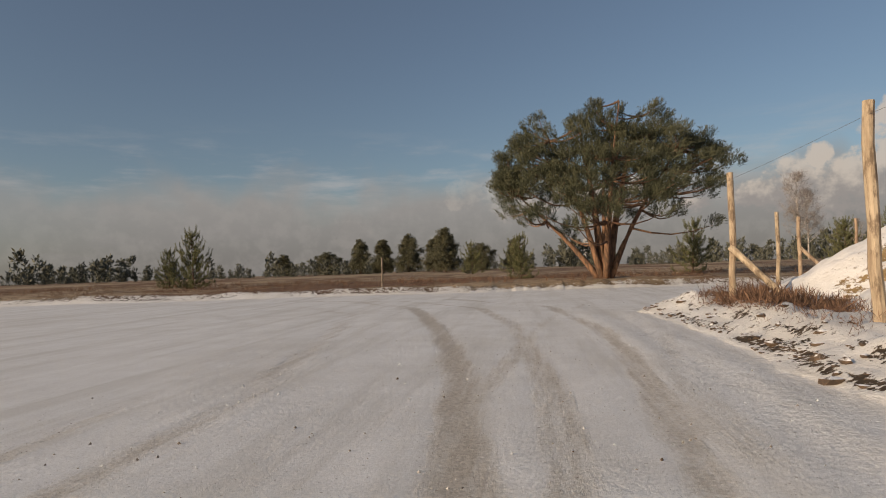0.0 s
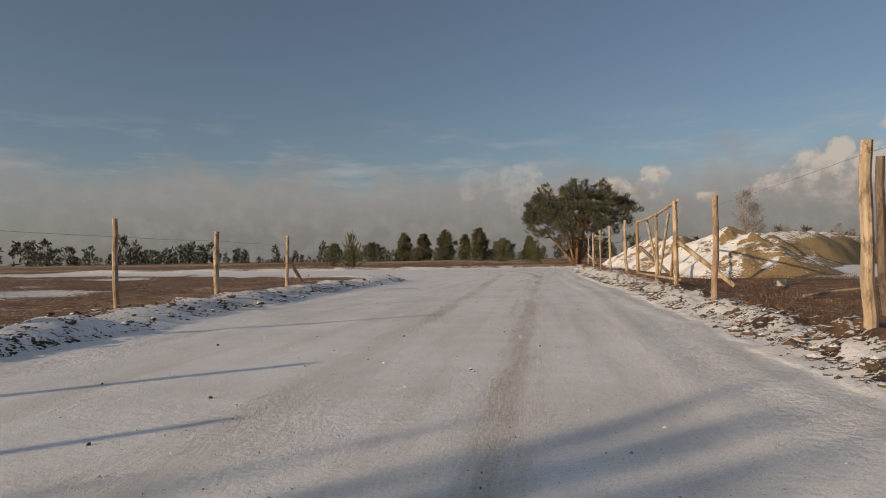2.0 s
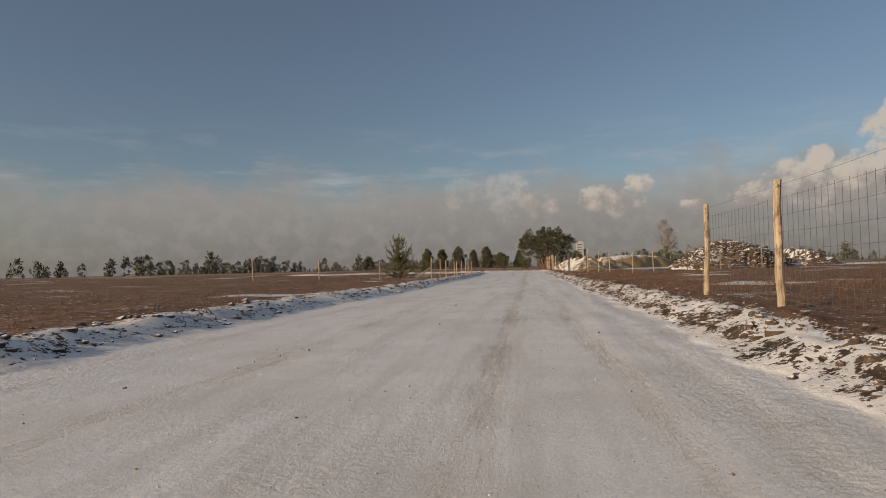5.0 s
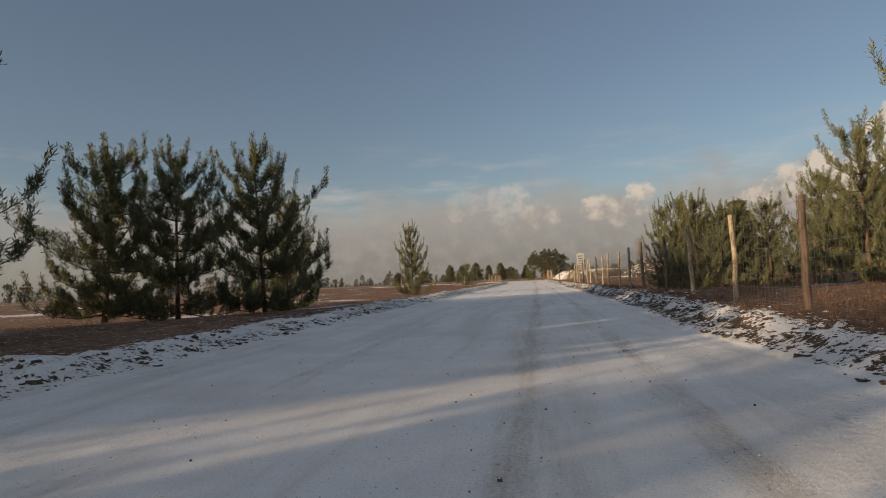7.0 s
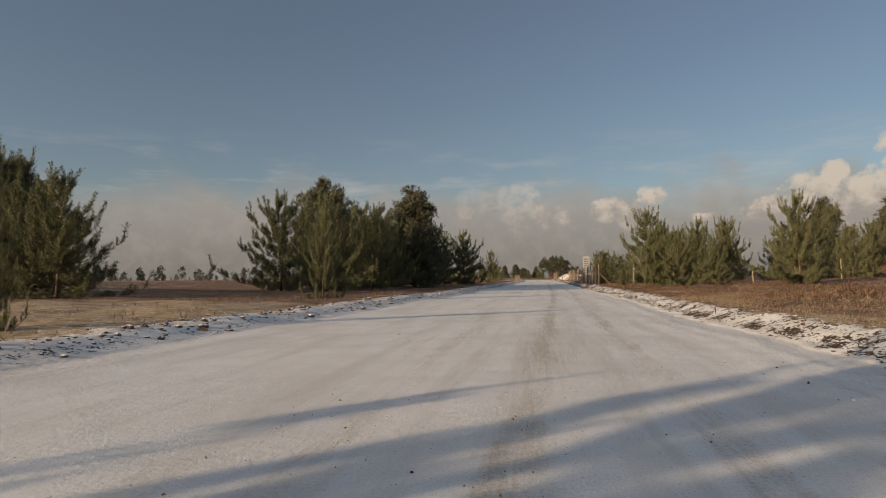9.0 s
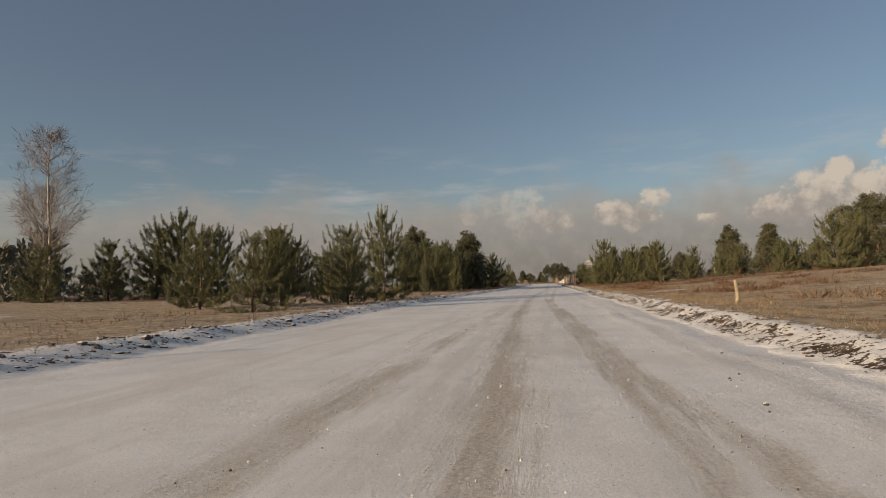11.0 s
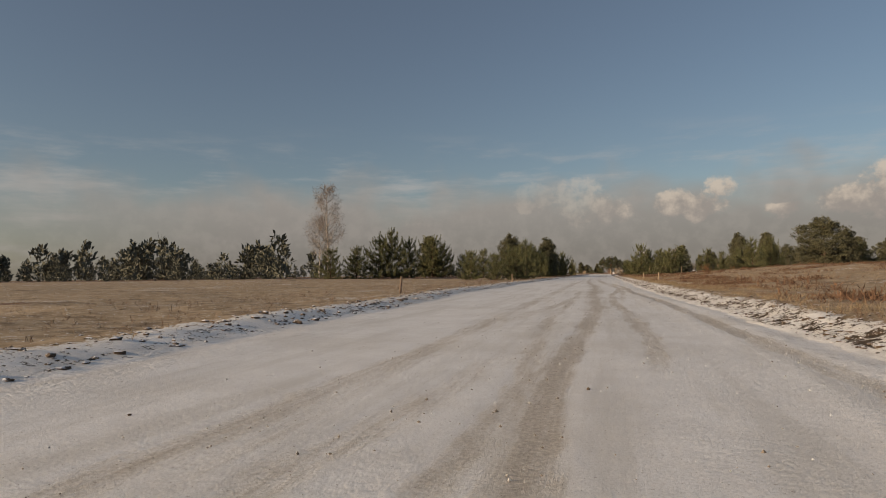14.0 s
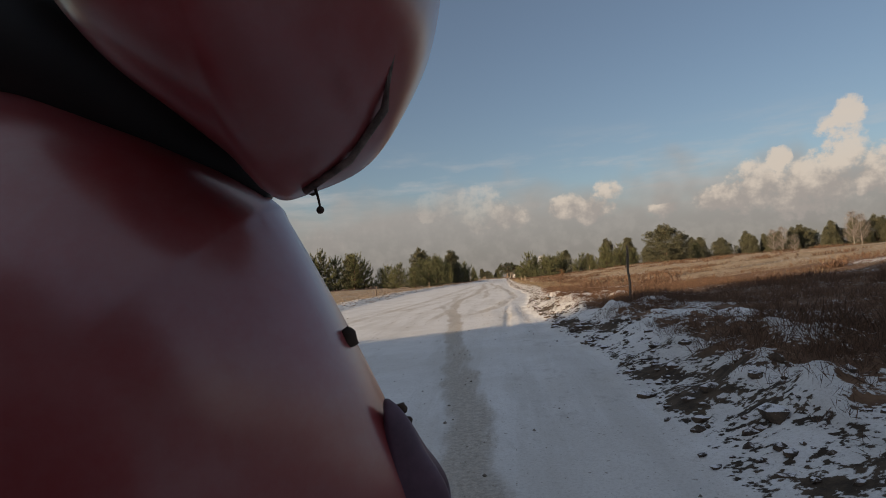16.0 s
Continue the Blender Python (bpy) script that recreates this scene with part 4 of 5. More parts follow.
# ---- fences ----
def round_post(height, radius, seed, lean=(0, 0)):
    """A peeled round post, slightly crooked, sawn at the top."""
    r = random.Random(seed)
    pts = [(lean[0] * k / 6 + r.gauss(0, 0.010), lean[1] * k / 6 + r.gauss(0, 0.010), -0.25 + (height + 0.25) * k / 6) for k in range(7)]
    v, f = tube(pts, [radius * (1.08 - 0.16 * k / 6) * r.uniform(0.95, 1.05) for k in range(7)], 10)
    return v, f


POST_SHAPES = ((60, 0.050), (61, 0.056), (62, 0.046), (63, 0.052), (64, 0.058), (65, 0.048), (66, 0.053))
POSTS = [mesh_of("post", *round_post(2.08, rad, s), POST_WOOD, False) for s, rad in POST_SHAPES]
BARKED_POSTS = [mesh_of("post", *round_post(2.08, rad, s), BARKED_WOOD, False) for s, rad in POST_SHAPES]


def pole_between(a, b, radius, mat, name="pole", sides=8, bend=(0, 0, 0)):
    pts = spline(a, b, bend, 6)
    v, f = tube(pts, [radius * (1 - 0.12 * k / 5) for k in range(6)], sides)
    return mesh_of(name, v, f, mat, False)


def fence(label, spots, wires=(), braces=(), heights=(), mesh_wire=False, gap=(), barked=(), thick=1.0):
    """Posts at the spots; wires from post to post at given heights."""
    root = tagged(new("fence"), label, "fence")
    tops = []
    for i, (x, y) in enumerate(spots):
        s = (heights[i] if i < len(heights) else 2.08) / 2.08
        p = part("post", (BARKED_POSTS if i in barked else POSTS)[i % len(POSTS)], root, "brown post with its bark on" if i in barked else "")
        z = ground_z(x, y)
        p.matrix_basis = pose(x, y, z, math.sin(i * 3.1) * 1.3, math.cos(i * 1.7) * 1.3, i * 53) @ Matrix.Diagonal((thick, thick, s, 1))
        tops.append(Vector((x, y, z)))
    for i in range(len(spots) - 1):
        if i in gap:
            continue
        a, b = tops[i], tops[i + 1]
        for h in wires:
            me = pole_between(a + Vector((0, 0, h)), b + Vector((0, 0, h)), 0.0024, WIRE, "wire", 4, (0, 0, -0.015))
            part("wire", me, root)
        if mesh_wire:
            chunks = []
            n = max(2, int((b - a).length / 0.16))
            for k in range(n + 1):
                q = a.lerp(b, k / n)
                chunks.append(tube([q + Vector((0, 0, 0.05)), q + Vector((0, 0, 1.50))], [0.0028] * 2, 3))
            part("wire_mesh", mesh_of("wire_mesh", *merge(chunks), WIRE), root)
    for (x0, y0, z0), (x1, y1, z1) in braces:
        a = Vector((x0, y0, ground_z(x0, y0) + z0))
        b = Vector((x1, y1, ground_z(x1, y1) + z1))
        part("brace", pole_between(a, b, 0.055, POST_WOOD, "brace"), root)
    return root


fence("row of peeled wooden posts with one thin wire beside sand heaps", [(3.15, 10.0), (3.17, 6.05), (3.2, 2.0), (3.22, -2.5), (3.42, -6.15)],
      wires=(1.95,), braces=(((3.15, 10.0, 0.9), (3.75, 9.45, 0.05)),))
fence("row of peeled wooden posts behind the road junction", [(6.2, 16.2), (7.7, 18.5), (10.2, 20.5), (14, 22.5), (18, 24)], wires=(1.9,), braces=(((7.7, 18.5, 1.2), (8.6, 18.0, 0.05)),))
fence("peeled wooden corner posts with a slanting brace on brown heath", [(3.0, -19.9), (3.1, -24.5), (3.12, -28.2), (4.4, -26.6), (4.6, -21.8), (6.5, -21.6), (6.5, -23.4), (7.4, -25.2), (8.55, -24.9), (8.9, -20.1), (10.7, -25.9), (13, -24.5), (16.2, -25), (19.5, -24.8), (23, -26), (27, -26)],
      wires=(1.6,), braces=(((3.12, -28.2, 1.1), (3.95, -28.5, 0.05)),), gap=(3,), barked=(2, 3, 4, 5, 9, 12), heights=(1.78, 1.72, 1.78, 2.1, 2.1, 2.2, 2.15, 2.2, 2.2, 2.2))
fence("short leaning post alone in the heath", [(3.1, -38.5)], heights=(1.05,), barked=(0,), thick=0.6)
FENCE_LINE = [(3.6 + 0.05 * math.sin(i * 2.2), -129.55 + 3.3 * (16 - i)) for i in range(17)]
FENCE_LINE[15] = (3.6, -126.0)
fence("wooden fence posts with square wire mesh beside young pines", FENCE_LINE + [(6.4, -129.6), (9.7, -129.2), (13.0, -128.6), (16.4, -127.8), (20, -127), (24, -126.2)],
      wires=(0.1, 0.33, 0.56, 0.79, 1.02, 1.25, 1.48, 1.66), braces=(((3.6, -129.55, 1.0), (4.45, -129.6, 0.05)), ((3.6, -129.55, 0.85), (3.6, -128.6, 0.05))), mesh_wire=True, barked=(3, 6, 11, 12, 15, 19), heights=(1.74,) * 23)
LEFT_POSTS = (-14.9, -18.5, -21.6, -25.5, -29.8, -31.9, -37.7, -41.3, -45.5)
fence("row of wooden posts along the snowy verge of the heath", [(-6.8, y) for y in LEFT_POSTS] + [(-10.5, -46.2), (-15, -46.5), (-20, -46.8)],
      wires=(1.2,), braces=(((-6.8, -45.5, 0.9), (-7.9, -45.9, 0.05)), ((-6.8, -14.9, 0.9), (-6.8, -13.7, 0.05))), heights=[1.45, 1.4, 1.5, 1.45, 1.4, 1.5, 1.45, 1.5, 1.55, 1.4, 1.4, 1.4])


def marker(x, y, h, label, mat, lean=0.0, thick=0.045):
    v, f = round_post(h, thick, int(x * 7 + y), (lean, 0))
    ob = new("marker_post", mesh_of("marker_post", v, f, mat))
    ob.location = (x, y, ground_z(x, y))
    return tagged(ob, label, "post")


marker(3.5, -222.0, 0.62, "short pale wooden marker post in dry grass", POST_WOOD)
# Grey wood with the shade over this post put into its colour.
DARK_WOOD = wood_material("shaded_grey_wood", (0.055, 0.046, 0.040), (0.17, 0.145, 0.12))
marker(3.6, -275.6, 1.12, "crooked dark grey post in heather beside the bank", DARK_WOOD, 0.05, 0.024)
marker(3.6, -205, 0.6, "short pale wooden marker post in dry grass", POST_WOOD)
marker(-8.5, -243, 0.7, "short grey wooden marker post at the verge", OLD_WOOD, 0.1)
marker(-8.0, -214, 0.7, "short pale wooden marker post at the verge", POST_WOOD)
marker(-6.5, 26, 1.4, "thin grey post at the edge of the heath", OLD_WOOD)


# ---- wooden gate ----
def wooden_gate():
    root = tagged(new("gate"), "tall pale wooden field gate framed from rough poles", "gate")
    x0, ys = 3.3, (-9.8, -13.3, -16.3)
    z = [ground_z(x0, y) for y in ys]

    def pole(name, a, b, rad, bend=(0, 0, 0), mat=GATE_WOOD):
        return part(name, pole_between(Vector(a), Vector(b), rad, mat, name, 8, bend), root)

    pole("gate_post", (x0, ys[0], z[0] - 0.2), (x0, ys[0], z[0] + 1.86), 0.058)
    pole("gate_post", (x0 - 0.02, ys[1], z[1] - 0.2), (x0 - 0.02, ys[1], z[1] + 1.80), 0.052)
    pole("gate_post", (x0 - 0.15, ys[2], z[2] - 0.2), (x0 - 0.15, ys[2], z[2] + 1.92), 0.058)
    pole("top_rail", (x0 + 0.02, ys[0] + 0.1, z[0] + 1.82), (x0 - 0.12, ys[2] - 0.2, z[2] + 1.92), 0.042, (0, 0, -0.07))
    pole("bottom_rail", (x0, ys[0] + 0.1, z[0] + 0.12), (x0 - 0.1, ys[2] - 0.1, z[2] + 0.14), 0.036)
    pole("diagonal", (x0 + 0.05, ys[0] - 1.6, z[0] + 1.76), (x0 + 0.03, ys[1] + 0.1, z[1] + 0.18), 0.040)
    pole("diagonal", (x0 + 0.03, ys[1] - 1.4, z[1] + 1.76), (x0 + 0.03, ys[1] - 0.1, z[1] + 0.18), 0.036)
    pole("diagonal", (x0 - 0.02, ys[2] + 1.2, z[2] + 0.2), (x0 - 0.1, ys[2] + 0.1, z[2] + 1.5), 0.036)
    pole("brace", (x0 + 0.05, ys[0], z[0] + 1.0), (x0 + 1.0, ys[0] - 0.5, z[0] + 0.02), 0.055, (0, 0, 0), OLD_WOOD)
    pole("brace", (x0 - 0.1, ys[2], z[2] + 1.0), (x0 + 0.9, ys[2] - 0.6, z[2] + 0.02), 0.055)
    return root


wooden_gate()


# ---- far building ----
def tower_block():
    root = tagged(new("tower_block"), "pale grey tower block far off above the trees", "building")
    root.location = (61, 640, 0)
    conc = plain_material("pale_concrete", (0.36, 0.36, 0.37), 0.9, 0.1, 0.4)
    dark = plain_material("window_band", (0.10, 0.11, 0.13), 0.3, 0.1)

    def slab(name, x, y, z, sx, sy, sz, mat):
        bm = bmesh.new()
        bmesh.ops.create_cube(bm, size=1, matrix=Matrix.Translation((x, y, z)) @ Matrix.Diagonal((sx, sy, sz, 1)))
        me = bpy.data.meshes.new(name)
        bm.to_mesh(me)
        bm.free()
        me.materials.append(mat)
        return part(name, me, root)

    slab("wall", 0, 0, 14, 8, 12, 28, conc)
    slab("wall", 6.5, 2, 10, 5, 10, 20, conc)
    for i in range(8):
        slab("window_band", -0.5, -6.02, 4 + 3 * i, 6, 0.1, 1.1, dark)
    slab("roof", 0, 0, 28.5, 5, 6, 1.6, conc)
    return root


tower_block()


def fallen_branch(x, y, x2, y2):
    a, b = Vector((x, y, ground_z(x, y) + 0.05)), Vector((x2, y2, ground_z(x2, y2) + 0.16))
    root = new("fallen_branch", pole_between(a, b, 0.035, POST_WOOD, "fallen_branch", 7, (0.03, 0.04, 0.02)))
    return tagged(root, "short peeled branch lying in brown heath", "branch")


fallen_branch(3.42, -146.8, 2.95, -149.3)
fallen_branch(5.2, -17.8, 6.6, -17.2)


def stone(x, y, size, seed):
    r = random.Random(seed)
    bm = bmesh.new()
    bmesh.ops.create_icosphere(bm, subdivisions=2, radius=size)
    for v in bm.verts:
        v.co = Vector((v.co.x * 1.2, v.co.y, v.co.z * 0.75)) * (1 + 0.35 * noise.noise(v.co / size * 1.1 + Vector((seed, 0, 0))))
    me = bpy.data.meshes.new("stone")
    bm.to_mesh(me)
    bm.free()
    me.materials.append(STONE)
    ob = new("stone", me)
    ob.location = (x, y, ground_z(x, y) + size * 0.3)
    return tagged(ob, "pale rough field stone lying on the heath", "stone")


STONE = plain_material("pale_field_stone", (0.42, 0.36, 0.28), 0.9, 0.3, 9)
stone(5.0, 11.4, 0.20, 3)
stone(6.3, -13.6, 0.17, 5)
stone(4.9, -8.4, 0.12, 8)


def shrub(x, y, h, seed):
    r = random.Random(seed)
    root = tagged(new("shrub"), "small leafless rust-brown shrub in dry grass", "shrub")
    root.location = (x, y, ground_z(x, y))
    wood, tips, dirs = [], [], []
    for i in range(16):
        a, e = r.uniform(0, math.tau), r.uniform(0.05, 0.5) * h
        q = Vector((math.cos(a) * e, math.sin(a) * e, h * r.uniform(0.55, 1.0)))
        bp = spline((0, 0, 0), q, (math.cos(a) * 0.05, math.sin(a) * 0.05, 0), 4)
        wood.append(tube(bp, [0.012, 0.009, 0.006, 0.003], 4))
        for k in range(14):
            tips.append(bp[1].lerp(bp[3], r.random()))
            dirs.append(q.normalized())
    part("stem", mesh_of("stem", *merge(wood), BARK_DARK), root)
    v, f = needles(tips, dirs, 0.14, 3, seed, 0.07, 0.7)
    part("foliage", big_mesh("foliage", v, f, RUST), root, "rust-brown dead leaves")
    return root


for sx, sy, sh in ((8.7, -209.3, 1.25), (38.6, -138.5, 2.3), (36.4, -138.0, 1.7), (45.0, -138.0, 1.9), (30.2, -129.0, 1.6), (26.4, -128.4, 1.3), (4.4, 7.5, 0.35), (4.6, 4.2, 0.35)):
    shrub(sx, sy, sh, int(sy * 3) % 97)


# ---- clods on the banks, plants on the fields ----
def icosa():
    bm = bmesh.new()
    bmesh.ops.create_icosphere(bm, subdivisions=1, radius=1)
    v = np.array([p.co[:] for p in bm.verts])
    f = np.array([[q.index for q in p.verts] for p in bm.faces])
    bm.free()
    return v, f


def scatter_clods():
    r = np.random.default_rng(17)
    base, faces = icosa()
    out_v, out_f, o = [], [], 0
    n = 21000
    y = r.uniform(-292, 20, n)
    right = r.random(n) < 0.60
    off = 0.05 + np.abs(r.normal(0.45, 0.38, n))
    x = np.where(right, right_edge(y) + off, left_edge(y) - off * 1.5)
    keep = (x < 9) & (x > -14) & ((y > -262) | (off < 0.40) | (r.random(n) < 0.25)) & ((y < -20) | (off < 0.3) | (r.random(n) < 0.3))
    x, y = x[keep], y[keep]
    z = land(x, y)[0]
    calm = 1 - 0.32 * smooth01(-y, 135, 160) * smooth01(y, -270, -255)
    size = np.where(x < 0, 1.1, calm) * np.clip(r.lognormal(-3.7, 0.50, len(x)), 0.012, 0.085)
    # larger frozen sods along the crest of the bank
    m = 850
    ys = np.where(r.random(m) < 0.5, r.uniform(-100, 15, m), r.uniform(-150, -128, m))
    xs = right_edge(ys) + np.where(r.random(m) < 0.6, r.normal(0.38, 0.13, m), r.normal(0.8, 0.3, m))
    x, y = np.concatenate([x, xs]), np.concatenate([y, ys])
    z = np.concatenate([z, land(xs, ys)[0] - 0.035])
    size = np.concatenate([size, np.where(ys < -100, 0.62, 0.85) * np.clip(r.lognormal(-2.85, 0.4, m), 0.03, 0.11)])
    for i in range(len(x)):
        v = base * size[i] * (1 + r.normal(0, 0.22, (len(base), 1))) * np.array([1.2, 0.95, 0.62])
        a = r.uniform(0, math.tau)
        c, s = math.cos(a), math.sin(a)
        v = np.stack([v[:, 0] * c - v[:, 1] * s, v[:, 0] * s + v[:, 1] * c, v[:, 2]], 1) + (x[i], y[i], z[i] + size[i] * 0.05)
        out_v.append(v)
        out_f.append(faces + o)
        o += len(v)
    me = big_mesh("clods", np.concatenate(out_v), np.concatenate(out_f), CLOD)
    return tagged(new("soil_clods", me), "frozen dark soil clods dusted with snow along the road banks", "clods", kind="stuff")


scatter_clods()


# ---- heaps of sand and spoil behind the fence ----
def heap_material(name, low, high, bare, grain, calm=0.0):
    m, g = material(name)
    n, fine = g.noise(1.4, 6, 0.65), g.noise(grain, 5, 0.7)
    streaks = g.noise(5, 5, 0.65, None, (1, 1, 3.0))
    tilt = g.n.new("ShaderNodeSeparateXYZ")
    g.l.new(g.n.new("ShaderNodeNewGeometry").outputs["Normal"], tilt.inputs[0])
    # wind has swept the slopes towards the road bend clean; snow lies on tops and lee sides
    lee = g.math("ADD", g.math("MULTIPLY", g.math("MAXIMUM", g.math("SUBTRACT", g.math("MULTIPLY", tilt.outputs[0], -1.0), calm), 0.0), 1.0), g.math("MULTIPLY", tilt.outputs[1], 0.75))
    lee = g.math("ADD", lee, g.math("MULTIPLY", g.math("MAXIMUM", g.math("SUBTRACT", tilt.outputs[0], 0.38), 0.0), 0.9))
    lie = g.math("ADD", g.math("MULTIPLY", g.math("SUBTRACT", tilt.outputs[2], bare), 2.4), lee)
    lie = g.math("ADD", lie, g.math("MULTIPLY", g.math("SUBTRACT", n, 0.5), 1.3))
    lie = g.math("ADD", lie, g.math("MULTIPLY", g.math("SUBTRACT", streaks, 0.5), 0.9))
    lie = g.math("ADD", lie, g.math("MULTIPLY", g.math("SUBTRACT", fine, 0.5), 1.8))
    cover = g.ramp(lie, -0.08, 0.10)
    c = g.mix(g.ramp(fine, 0.3, 0.7), low, high)
    c = g.mix(cover, c, g.mix(g.ramp(n, 0.3, 0.7), (0.82, 0.81, 0.81), (0.70, 0.68, 0.66)))
    h = g.math("ADD", g.math("MULTIPLY", fine, 0.7), g.math("MULTIPLY", cover, 0.5))
    g.surface(c, 0.9, g.bump(h, 0.6, 0.05), Specular_IOR_Level=0.2)
    return m


SAND = heap_material("damp_yellow_sand", (0.22, 0.150, 0.075), (0.35, 0.255, 0.135), 0.825, 11)
SWEPT_SAND = heap_material("wind_swept_sand", (0.24, 0.165, 0.082), (0.37, 0.27, 0.145), 0.850, 11, 0.34)
SPOIL = heap_material("turf_and_soil_spoil", (0.060, 0.042, 0.028), (0.17, 0.12, 0.075), 0.80, 5)


def heap(kind, index, label):
    rec = MOUNDS[index]
    mx, my, h, a, b, turn, flat = rec
    n, k = 120, 34
    ang, rad = np.meshgrid(np.arange(n) * math.tau / n, np.linspace(0.0, 1.12, k) ** 0.85)
    u, v, t = np.cos(ang) * rad * a, np.sin(ang) * rad * b, radians(turn)
    if flat > 0.4:
        square = 1 / np.maximum(np.abs(np.cos(ang)) ** 4 + np.abs(np.sin(ang)) ** 4, 0.25) ** 0.25
        u, v = u * square, v * square
    X, Y = mx + u * math.cos(t) - v * math.sin(t), my + u * math.sin(t) + v * math.cos(t)
    Z = heap_height(X, Y, rec)
    on = smooth01(Z, 0.1, 0.7)
    lump = 1.0 if kind == "sand" else 2.3
    Z = Z + on * lump * (0.10 * wave(X, Y, 0.75, 81 + index) + 0.06 * wave(X, Y, 0.36, 82) + 0.035 * wave(X, Y, 0.2, 83))
    Z = Z + land(X, Y)[0] - 0.06
    idx = np.arange(n * k).reshape(k, n)
    nxt = np.roll(idx, -1, 1)
    faces = np.stack([idx[:-1], idx[1:], nxt[1:], nxt[:-1]], -1).reshape(-1, 4)
    me = big_mesh(kind + "_heap", np.stack([X, Y, Z], -1).reshape(-1, 3), faces, SPOIL if kind == "spoil" else SWEPT_SAND if index in (6, 7) else SAND, True)
    return tagged(new(kind + "_heap", me), label, "heap", "heaps behind the fence")


for index in range(6):
    heap("sand", index, "steep heap of yellow sand streaked with wind-blown snow")
heap("sand", 6, "long flat-topped bank of yellow sand with a snowy crest")
heap("sand", 7, "pointed cone of yellow sand snowed over on one slope")
heap("spoil", 9, "dark soil heap with thin snow cover behind the fence")
spoil = heap("spoil", 8, "broad heap of dark turf and soil lumps with snow between them")


def turf_layer():
    r = np.random.default_rng(91)
    base, faces = icosa()
    rec = MOUNDS[8]
    n = 2600
    x, y = r.uniform(rec[0] - 6.6, rec[0] + 6.6, n), r.uniform(rec[1] - 5.6, rec[1] + 5.6, n)
    z = heap_height(x, y, rec)
    ok = z > 0.15
    x, y, z = x[ok], y[ok], z[ok] + land(x[ok], y[ok])[0]
    out_v, out_f = [], []
    for i in range(len(x)):
        s = min(0.36, r.lognormal(-1.95, 0.5))
        v = base * s * (1 + r.normal(0, 0.2, (len(base), 1))) * np.array([1.25, 0.9, 0.65])
        v[:, 2] += v[:, 0] * r.normal(0, 0.35)
        a = r.uniform(0, math.tau)
        v = np.stack([v[:, 0] * math.cos(a) - v[:, 1] * math.sin(a), v[:, 0] * math.sin(a) + v[:, 1] * math.cos(a), v[:, 2]], 1)
        out_v.append(v + (x[i], y[i], z[i] + 0.03))
        out_f.append(faces + i * len(base))
    me = big_mesh("turf_layer", np.concatenate(out_v), np.concatenate(out_f), CLOD)
    return tagged(part("turf_layer", me, spoil, "frozen turf and soil lumps with snow on top"), kind="stuff")


turf_layer()


def scatter_plants(name, label, mat, areas, blade, seed, width, spread):
    r = np.random.default_rng(seed)
    cs, hs = [], []
    for x0, x1, y0, y1, n, tall in areas:
        x, y = r.uniform(x0, x1, n), r.uniform(y0, y1, n)
        clump = wave(x, y, 1.1, seed) + 0.6 * wave(x, y, 4.0, seed + 1)
        z, off, dr, dl = land(x, y)
        ok = (clump > -0.35) & (off > 0.48 + 0.42 * r.random(n)) & (mound_height(x, y) < 0.25)
        x, y, z, clump = x[ok], y[ok], z[ok], clump[ok]
        cs.append(np.stack([x, y, z + 0.02], 1))
        hs.append(tall * (0.55 + 0.45 * np.clip(clump, 0, 1)))
    c, h = np.concatenate(cs), np.concatenate(hs)
    v, f = needles(c, np.tile((0, 0, 1.0), (len(c), 1)), 1.0, blade, seed, width, spread)
    v = v.reshape(len(c), -1, 3)
    v = c[:, None] + (v - c[:, None]) * h[:, None, None]
    v[:, :, 2] = np.maximum(v[:, :, 2], c[:, None, 2] - 0.05)
    me = big_mesh(name, v.reshape(-1, 3), f, mat)
    return tagged(new(name, me), label, "plants", kind="stuff")


scatter_plants("heather", "low brown dead heather covering the heath", HEATHER,
               ((2.6, 9, -100, -19, 16000, 0.13), (2.6, 4.4, -19, 16, 4000, 0.16), (3.0, 12, -26, -8, 6000, 0.14), (9, 40, -100, -26, 14000, 0.15), (2.6, 14, -162, -100, 20000, 0.15), (14, 40, -165, -112, 8000, 0.2), (-16, -5, -150, -12, 7000, 0.15),
                (-40, 50, 25, 45, 9000, 0.30), (2.9, 5.2, -268, -140, 3500, 0.17), (8, 18, -292, -262, 9000, 0.17), (2.8, 7, 8, 14.5, 5200, 0.22), (-14, -6, -300, -150, 4000, 0.20), (40, 90, -60, -20, 3000, 0.3)), 5, 51, 0.032, 0.7)


def scatter_tussocks():
    """Dark tussocks standing out of the pale grass of the open field."""
    r = np.random.default_rng(57)
    cs, hs = [], []
    for i in range(420):
        x, y = 5 + 75 * r.random() ** 1.5, r.uniform(-272, -150)
        n = int(r.integers(10, 60))
        q = r.normal(0, 1, (n, 2)) * (r.uniform(0.25, 1.1), r.uniform(0.15, 0.4)) + (x, y)
        cs.append(np.stack([q[:, 0], q[:, 1], land(q[:, 0], q[:, 1])[0]], 1))
        hs.append(np.full(n, r.uniform(0.12, 0.26)))
    c, h = np.concatenate(cs), np.concatenate(hs)
    v, f = needles(c, np.tile((0, 0, 1.0), (len(c), 1)), 1.0, 7, 57, 0.06, 0.7)
    v = v.reshape(len(c), -1, 3)
    v = c[:, None] + (v - c[:, None]) * h[:, None, None]
    return tagged(new("tussocks", big_mesh("tussocks", v.reshape(-1, 3), f, HEATHER)), "dark brown heather tussocks in the pale grass field", "plants", kind="stuff")


